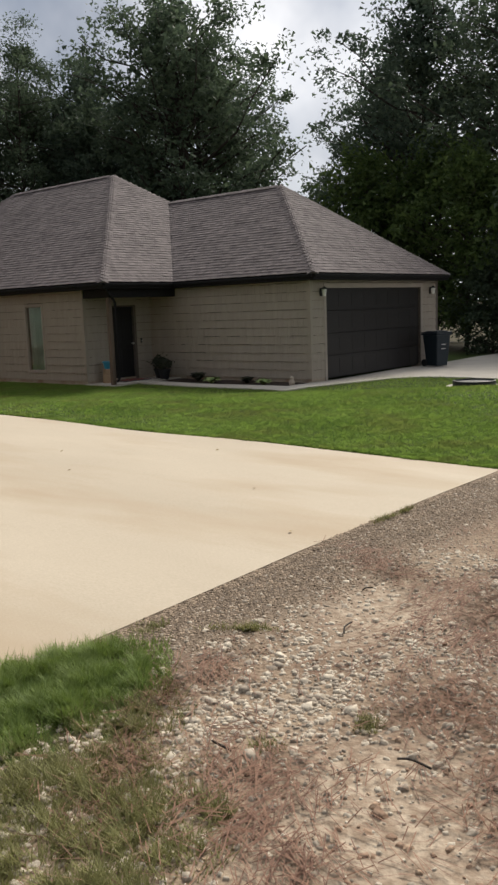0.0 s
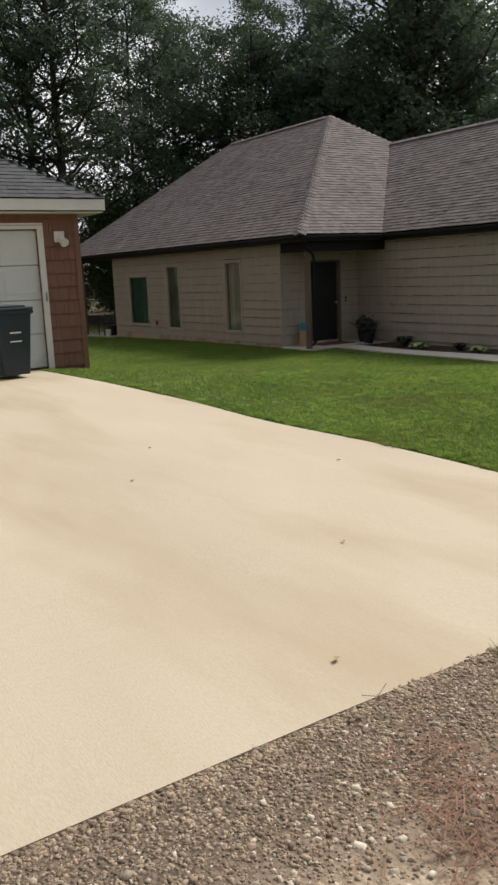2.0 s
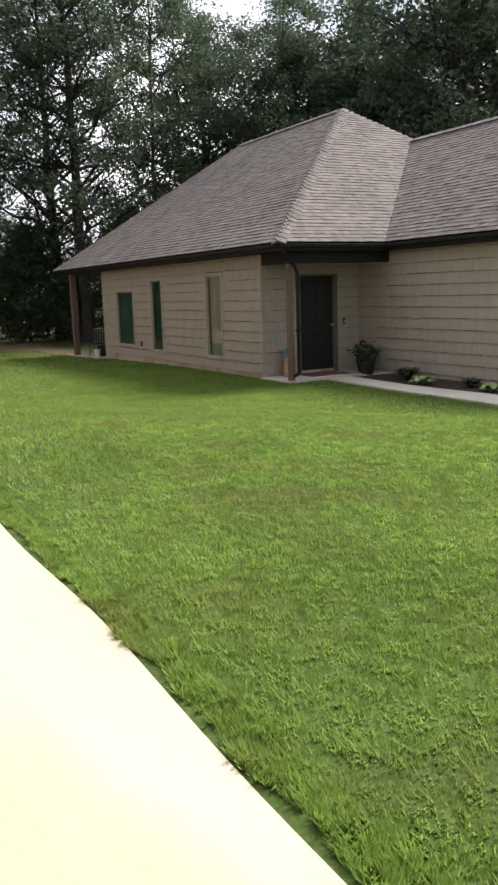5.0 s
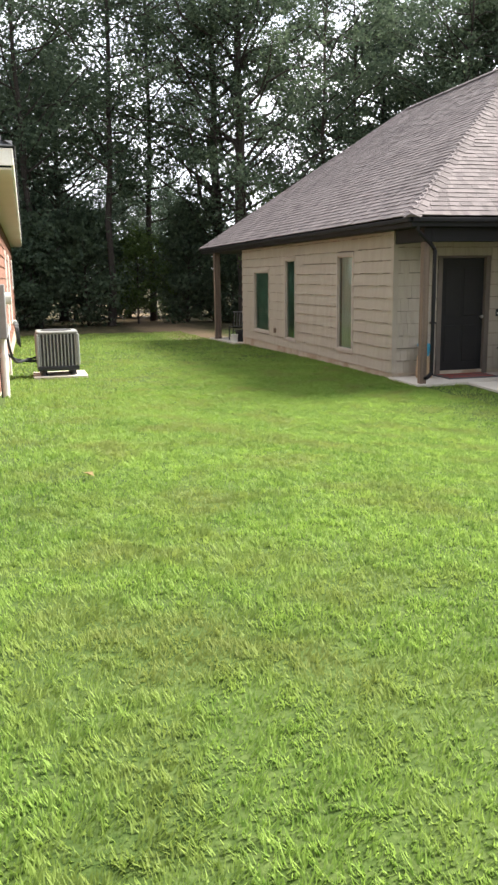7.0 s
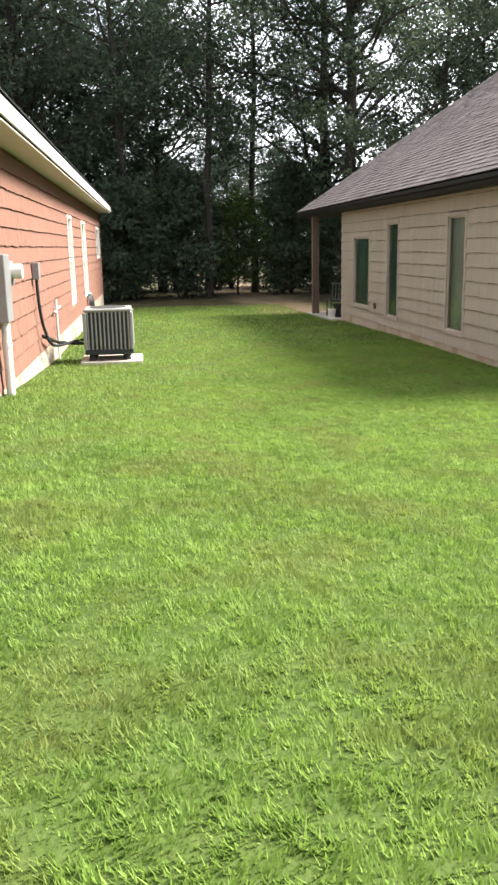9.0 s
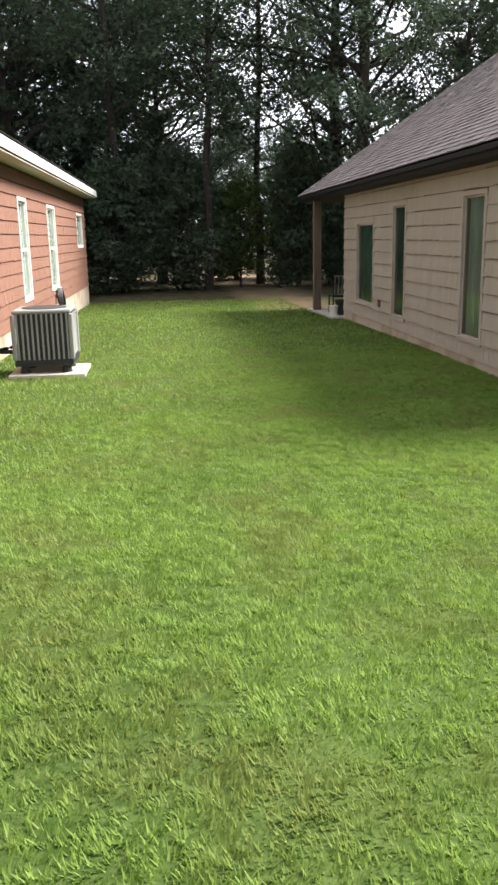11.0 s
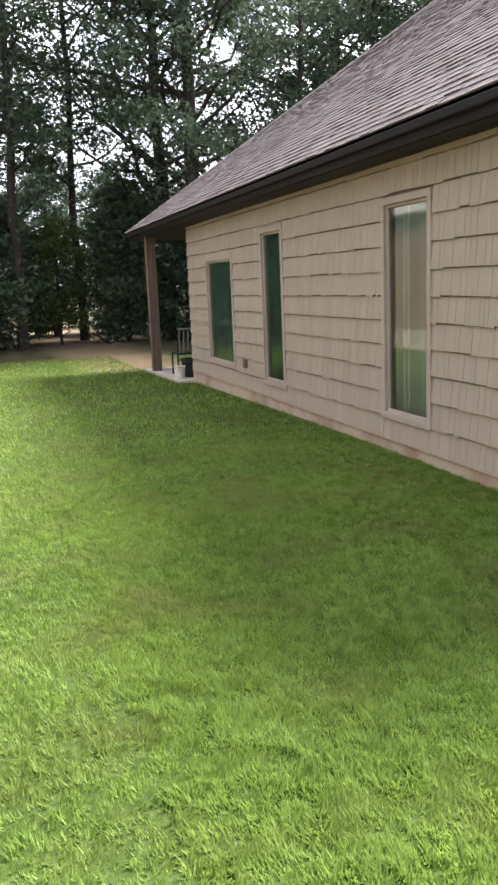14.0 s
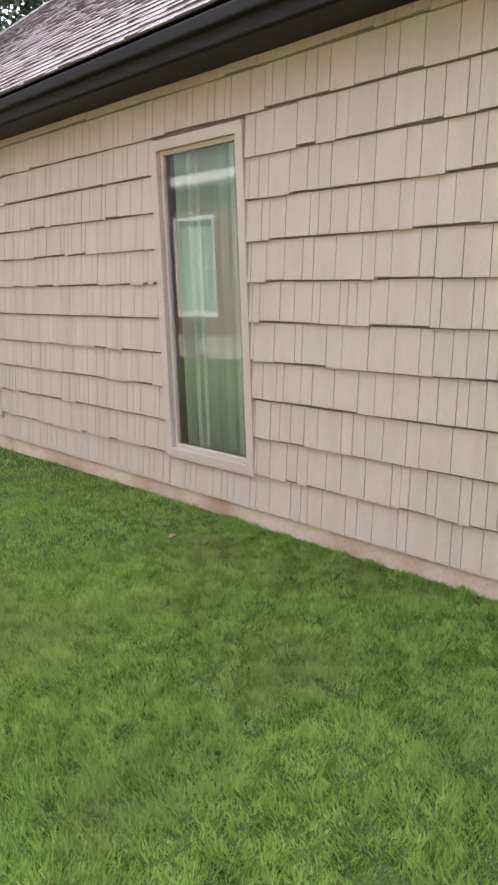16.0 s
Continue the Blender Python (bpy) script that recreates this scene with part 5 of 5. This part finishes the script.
def blades(count, x0, x1, y0, y1, long, wide, seed, keep):
    g = np.random.default_rng(seed)
    x, y = g.uniform(x0, x1, count), g.uniform(y0, y1, count)
    m = lawn_mask(x, y) & keep(x, y)
    m &= g.uniform(0, 1, count) < 0.55 + 0.7 * tufted(x, y, 0.075, 91)
    x, y = x[m], y[m]
    n = len(x)
    z = ground_z(x, y) - 0.004
    clump = tufted(x, y, 0.075, 91)
    a = tufted(x, y, 0.11, 92) * 4 * np.pi + g.normal(0, 0.9, n)
    patch = 0.92 + 0.10 * np.sin(x * 2.1 + 1.3 * np.sin(y * 1.7)) * np.sin(y * 2.6 + 0.8)
    h = long * g.uniform(0.5, 1.25, n) * patch * (0.65 + 0.7 * clump)
    w = wide * g.uniform(0.6, 1.2, n)
    reach = h * g.uniform(0.2, 1.1, n)
    lx, ly = np.cos(a) * reach, np.sin(a) * reach
    b = a + np.pi / 2 + g.uniform(-0.6, 0.6, n)
    sx, sy = np.cos(b) * w / 2, np.sin(b) * w / 2
    p = np.empty((n, 3, 3))
    p[:, 0] = np.stack([x - sx, y - sy, z], -1)
    p[:, 1] = np.stack([x + sx, y + sy, z], -1)
    p[:, 2] = np.stack([x + lx, y + ly, z + h], -1)
    return p.reshape(-1, 3)


def near_walk(r0, r1):
    """Within a band beside the line walked over the lawn."""
    ax, ay = np.array([-2.0, -6.0, -10.5, -16.0, -19.0]), np.array([6.3, 9.2, 10.7, 12.0, 13.2])

    def keep(x, y):
        d = np.full(x.shape, 99.0)
        for i in range(4):
            vx, vy = ax[i + 1] - ax[i], ay[i + 1] - ay[i]
            t = np.clip(((x - ax[i]) * vx + (y - ay[i]) * vy) / (vx * vx + vy * vy), 0, 1)
            d = np.minimum(d, np.hypot(x - ax[i] - t * vx, y - ay[i] - t * vy))
        d = d + 0.6 * np.sin(x * 7.3 + y * 2.1) * np.sin(y * 6.1 - x * 3.7) + 0.5 * np.sin(x * 991.0 + y * 577.0)
        return (d >= r0) & (d < r1)
    return keep


turf = tagged(new("turf"), "short mown bright green grass", "grass", "", "stuff")
gp = np.concatenate([
    blades(2300000, -23.0, 0.0, 5.5, 14.5, 0.031, 0.0088, 1, near_walk(-9, 2.3)),
    blades(520000, -28, 3, 5.5, 17, 0.045, 0.014, 2, near_walk(2.3, 4.8)),
    blades(340000, -19.2, -14.2, 11.3, 14.48, 0.034, 0.0080, 5, lambda x, y: y > 11.3),
    blades(90000, -13.3, -0.2, 6.70, 6.90, 0.040, 0.008, 4, lambda x, y: y > 6.7),
    blades(260000, -36, 8, 6, 19.5, 0.05, 0.026, 3, near_walk(4.8, 20)),
])
quads("blades", gp, M_BLADE, turf, "stuff", "", 3)


def stones(count, x0, x1, y0, y1, size, seed, keep, material, name, label):
    """Loose stones: each an uneven lump of eight corners."""
    g = np.random.default_rng(seed)
    x, y = g.uniform(x0, x1, count), g.uniform(y0, y1, count)
    m = keep(x, y, g)
    x, y = x[m], y[m]
    n = len(x)
    z = ground_z(x, y)
    s = size * g.lognormal(0, 0.32, n)
    corners = np.array([(-1, -1, -0.6), (1, -1, -0.6), (1, 1, -0.6), (-1, 1, -0.6), (-0.75, -0.7, 0.6), (0.7, -0.75, 0.6), (0.75, 0.7, 0.6), (-0.7, 0.75, 0.6)])
    c = corners[None] * g.uniform(0.6, 1.25, (n, 8, 1)) * s[:, None, None] * np.stack([g.uniform(0.7, 1.4, n), g.uniform(0.6, 1.0, n), g.uniform(0.4, 0.8, n)], -1)[:, None]
    a = g.uniform(0, 2 * np.pi, n)
    ca, sa = np.cos(a)[:, None], np.sin(a)[:, None]
    q = np.empty_like(c)
    q[..., 0] = c[..., 0] * ca - c[..., 1] * sa + x[:, None]
    q[..., 1] = c[..., 0] * sa + c[..., 1] * ca + y[:, None]
    q[..., 2] = c[..., 2] + z[:, None] + s[:, None] * 0.15
    f = np.array([(4, 5, 6, 7), (0, 1, 5, 4), (1, 2, 6, 5), (2, 3, 7, 6), (3, 0, 4, 7)])
    idx = (f[None] + (np.arange(n) * 8)[:, None, None]).reshape(-1).astype(np.int32)
    mesh = bpy.data.meshes.new(name)
    mesh.vertices.add(n * 8)
    mesh.vertices.foreach_set("co", q.astype(np.float32).ravel())
    mesh.loops.add(len(idx))
    mesh.loops.foreach_set("vertex_index", idx)
    mesh.polygons.add(n * 5)
    mesh.polygons.foreach_set("loop_start", np.arange(0, len(idx), 4, dtype=np.int32))
    mesh.materials.append(material)
    mesh.update()
    return tagged(new(name, mesh), label, "gravel", "", "stuff")


def spread_of(x, y, patches):
    """0 to 1: how far inside any of the patches (x, y, half width, half length, turn in degrees)."""
    out = np.zeros(x.shape)
    for cx, cy, a, b, turn in patches:
        c, d = math.cos(math.radians(turn)), math.sin(math.radians(turn))
        u, v = (x - cx) * c + (y - cy) * d, -(x - cx) * d + (y - cy) * c
        out = np.maximum(out, np.exp(-(u / a) ** 2 - (v / b) ** 2))
    return out


PALE = [(-0.72, 3.1, 0.35, 0.4, 0), (0.12, 1.58, 0.3, 0.45, 30)]
STRAW = [(-1.0, 3.62, 0.13, 0.40, 60), (-0.35, 3.35, 0.28, 0.5, 20), (-0.05, 2.35, 0.22, 0.32, 40), (-0.30, 1.50, 0.22, 0.30, 70), (-1.0, 1.95, 0.13, 0.35, 0), (-0.62, 5.0, 0.25, 0.7, 10), (0.5, 2.0, 0.3, 0.3, 0), (0.0, 1.25, 0.15, 0.4, 50), (-0.72, 1.30, 0.12, 0.3, 30)]
TURF = [(-1.42, 1.62, 0.30, 0.40, 0), (-1.55, 1.2, 0.35, 0.5, 0)]
OLIVE = [(-0.80, 1.15, 0.40, 0.28, 20), (-0.45, 1.15, 0.25, 0.2, 0), (-1.0, 1.55, 0.2, 0.25, 0), (-0.6, 0.8, 0.5, 0.25, 0)]
TUFTS = [(-0.43, 1.72, 0.05, 0.06, 0), (-1.18, 2.52, 0.03, 0.2, -60), (-0.22, 2.05, 0.05, 0.06, 0), (-1.66, 4.75, 0.03, 0.25, 0), (-1.60, 2.25, 0.06, 0.10, 0), (-0.3, 1.3, 0.05, 0.05, 0)]


def coarse_keep(x, y, g):
    d = 0.95 * spread_of(x, y, [(-0.62, 2.0, 0.55, 0.85, -20), (-0.15, 2.75, 0.6, 0.8, 0), (-0.72, 1.05, 0.3, 0.25, 0), (-0.2, 4.3, 0.6, 0.9, 0)])
    d = d * (0.35 + 1.1 * tufted(x, y, 0.16, 93)) + 0.06
    d = d * (1 - 0.75 * spread_of(x, y, PALE)) * (1 - 0.7 * spread_of(x, y, STRAW)) * (1 - spread_of(x, y, TURF))
    return (x > -1.3 + 0.1 * np.sin(5 * y)) & (g.uniform(0, 1, len(x)) < d)


def small_keep(x, y, g):
    d = (0.25 + 0.75 * tufted(x, y, 0.25, 94)) * (1 - 0.75 * spread_of(x, y, STRAW)) * (1 - spread_of(x, y, TURF)) * (1 - 0.5 * spread_of(x, y, PALE))
    return (g.uniform(0, 1, len(x)) < d) & (x > -1.6)


def fine_keep(x, y, g):
    return (g.uniform(0, 1, len(x)) < 1 / (1 + np.exp((x + 1.14 - 0.05 * np.sin(4 * y)) * 14))) & (y > 1.95 + 0.2 * np.sin(9 * x))


M_STONE = mat("limestone_gravel", (0.25, 0.205, 0.158), (0.60, 0.525, 0.42), 0.9, 2, 90, 0.3, island=1.2)
M_FINE = mat("fine_gravel", (0.095, 0.068, 0.047), (0.40, 0.305, 0.215), 0.9, 2, 90, 0.3, island=1.2)
M_STRAW = mat("dry_straw", (0.115, 0.053, 0.034), (0.285, 0.158, 0.100), 0.8, 2, 30, 0.0, island=0.9)
M_CLOD = mat("clay_clods", (0.20, 0.12, 0.08), (0.44, 0.32, 0.22), 0.95, 4, 60, 0.6, island=0.8)
stones(21000, -1.4, 1.3, 0.6, 4.2, 0.0105, 51, coarse_keep, M_STONE, "gravel", "loose crushed grey and tan limestone gravel")
stones(19000, -1.65, 2.0, 0.5, 6.7, 0.0058, 54, small_keep, M_STONE, "small_gravel", "small pale gravel scattered over bare ground")
stones(34000, -1.69, -0.85, 1.6, 6.7, 0.0048, 52, fine_keep, M_FINE, "fine_gravel", "fine dark gravel packed along the driveway edge")
stones(7000, -1.712, -1.63, 1.9, 6.7, 0.0058, 53, lambda x, y, g: x > -9, M_FINE, "edge_gravel", "dark gravel heaped against the driveway edge")
stones(1500, -0.9, 1.2, 0.7, 3.2, 0.0085, 55, lambda x, y, g: g.uniform(0, 1, len(x)) < 0.7 * spread_of(x, y, [(0.15, 1.5, 0.5, 0.5, 0)]) + 0.06, M_CLOD, "clay_clods", "crumbled reddish clay clods on pale dirt")


def straw(count, seed, keep, long, wide):
    g = np.random.default_rng(seed)
    x, y = g.uniform(-1.7, 1.6, count), g.uniform(0.5, 6.6, count)
    m = keep(x, y, g)
    x, y = x[m], y[m]
    n = len(x)
    z = ground_z(x, y) + g.uniform(0.006, 0.026, n)
    a = tufted(x, y, 0.3, 95) * 6.3 + g.normal(0, 0.8, n)
    h = long * g.uniform(0.4, 1.3, n)
    dx, dy = np.cos(a) * h / 2, np.sin(a) * h / 2
    sx, sy = -np.sin(a) * wide, np.cos(a) * wide
    lift = g.uniform(-0.004, 0.018, n)
    p = np.stack([np.stack([x - dx - sx, y - dy - sy, z], -1), np.stack([x + dx - sx, y + dy - sy, z + lift], -1), np.stack([x + dx + sx, y + dy + sy, z + lift + 0.001], -1), np.stack([x - dx + sx, y - dy + sy, z + 0.001], -1)], 1)
    return p.reshape(-1, 3)


def straw_keep(x, y, g):
    d = spread_of(x, y, STRAW) * (0.4 + 0.8 * tufted(x, y, 0.1, 96))
    return g.uniform(0, 1, len(x)) < d + 0.035 * (x > -1.1)


litter = tagged(new("pine_straw"), "scattered rust-brown pine straw on gravel", "straw", "", "stuff")
quads("straw", straw(80000, 61, straw_keep, 0.10, 0.0016), M_STRAW, litter, "stuff", "")

# twigs and bark bits
for i, (x, y, long) in enumerate(((-0.78, 2.78, 0.14), (-0.98, 3.28, 0.07), (-0.55, 1.62, 0.10), (0.05, 1.9, 0.12))):
    g = random.Random(300 + i)
    z, a = gz(x, y) + 0.014, g.uniform(0, 3.14)
    tw = thing("twig", (x, y, z), "short dark broken twig lying on gravel", "twig", "fallen twigs")
    d, e = Vector((math.cos(a), math.sin(a), 0)), Vector((-math.sin(a), math.cos(a), 0))
    c = Vector((x, y, z))
    curve_tube("stick", [c - d * long / 2, c - d * long * 0.1 + e * long * 0.08 + Vector((0, 0, 0.006)), c + d * long / 2], 0.0042, M_BARK, tw)

# weeds: a green patch at the driveway's end, drier ones round it, single tufts in the gravel
M_WEED = mat("weed_blade", (0.105, 0.165, 0.032), (0.275, 0.355, 0.085), 0.6, 0.9, 7, 0, island=0.8, trans=0.35)
M_DRYWEED = mat("dry_weed_blade", (0.145, 0.145, 0.050), (0.34, 0.33, 0.135), 0.7, 0.9, 7, 0, island=0.9, trans=0.3)


def weeds(count, seed, patches, long, thin):
    g = np.random.default_rng(seed)
    x, y = g.uniform(-1.9, 1.0, count), g.uniform(0.4, 5.3, count)
    e = spread_of(x, y, patches)
    clump = tufted(x, y, 0.09, 97)
    m = (g.uniform(0, 1, count) < np.clip(e * 1.7 - 0.25, 0, 1) * (thin + clump)) & (x > -1.76 + 0.03 * np.sin(y * 31))
    x, y, clump = x[m], y[m], clump[m]
    n = len(x)
    z = ground_z(x, y) - 0.004
    a = tufted(x, y, 0.08, 98) * 4 * np.pi + g.normal(0, 0.9, n)
    h = long * g.uniform(0.4, 1.3, n) * (0.5 + 0.9 * clump)
    w = 0.0052 * g.uniform(0.6, 1.3, n)
    reach = h * g.uniform(0.3, 1.5, n)
    lx, ly = np.cos(a) * reach, np.sin(a) * reach
    sx, sy = -np.sin(a) * w / 2, np.cos(a) * w / 2
    p = np.stack([np.stack([x - sx, y - sy, z], -1), np.stack([x + sx, y + sy, z], -1), np.stack([x + lx, y + ly, z + h], -1)], 1)
    return p.reshape(-1, 3)


weed = tagged(new("weeds"), "rough weedy grass at the driveway edge", "weeds", "", "stuff")
quads("blades", weeds(1100000, 71, TURF, 0.055, 0.4), M_WEED, weed, "stuff", "", 3)
quads("tufts", weeds(500000, 72, TUFTS, 0.034, 0.2), M_DRYWEED, weed, "stuff", "", 3)
quads("dry_blades", weeds(420000, 73, OLIVE, 0.045, 0.1), M_DRYWEED, weed, "stuff", "", 3)


# ---- single shakes beside the near window ----
def shake_pieces(spans, parent, origin, outward_y, material):
    """Each shake as an object; alike sizes share one mesh."""
    cache = {}
    for u0, u1, v0, v1 in spans:
        key = (round((u1 - u0) * 400), round((v1 - v0) * 400))
        if key not in cache:
            w, h = key[0] / 400, key[1] / 400
            v, fcs = shake_mesh([(0, w, 0, h)], (0, 0, 0), (1, 0, 0), (0, outward_y, 0))
            me2 = bpy.data.meshes.new("shake")
            me2.from_pydata(v, [], fcs)
            me2.materials.append(material)
            cache[key] = me2
        ob = new("shake", cache[key])
        ob.parent = parent
        ob.location = (origin[0] + u0, origin[1], origin[2] + v0)


shake_pieces(front_lone, w_front, (WX0, WY, CB), -1, M_SHAKE)
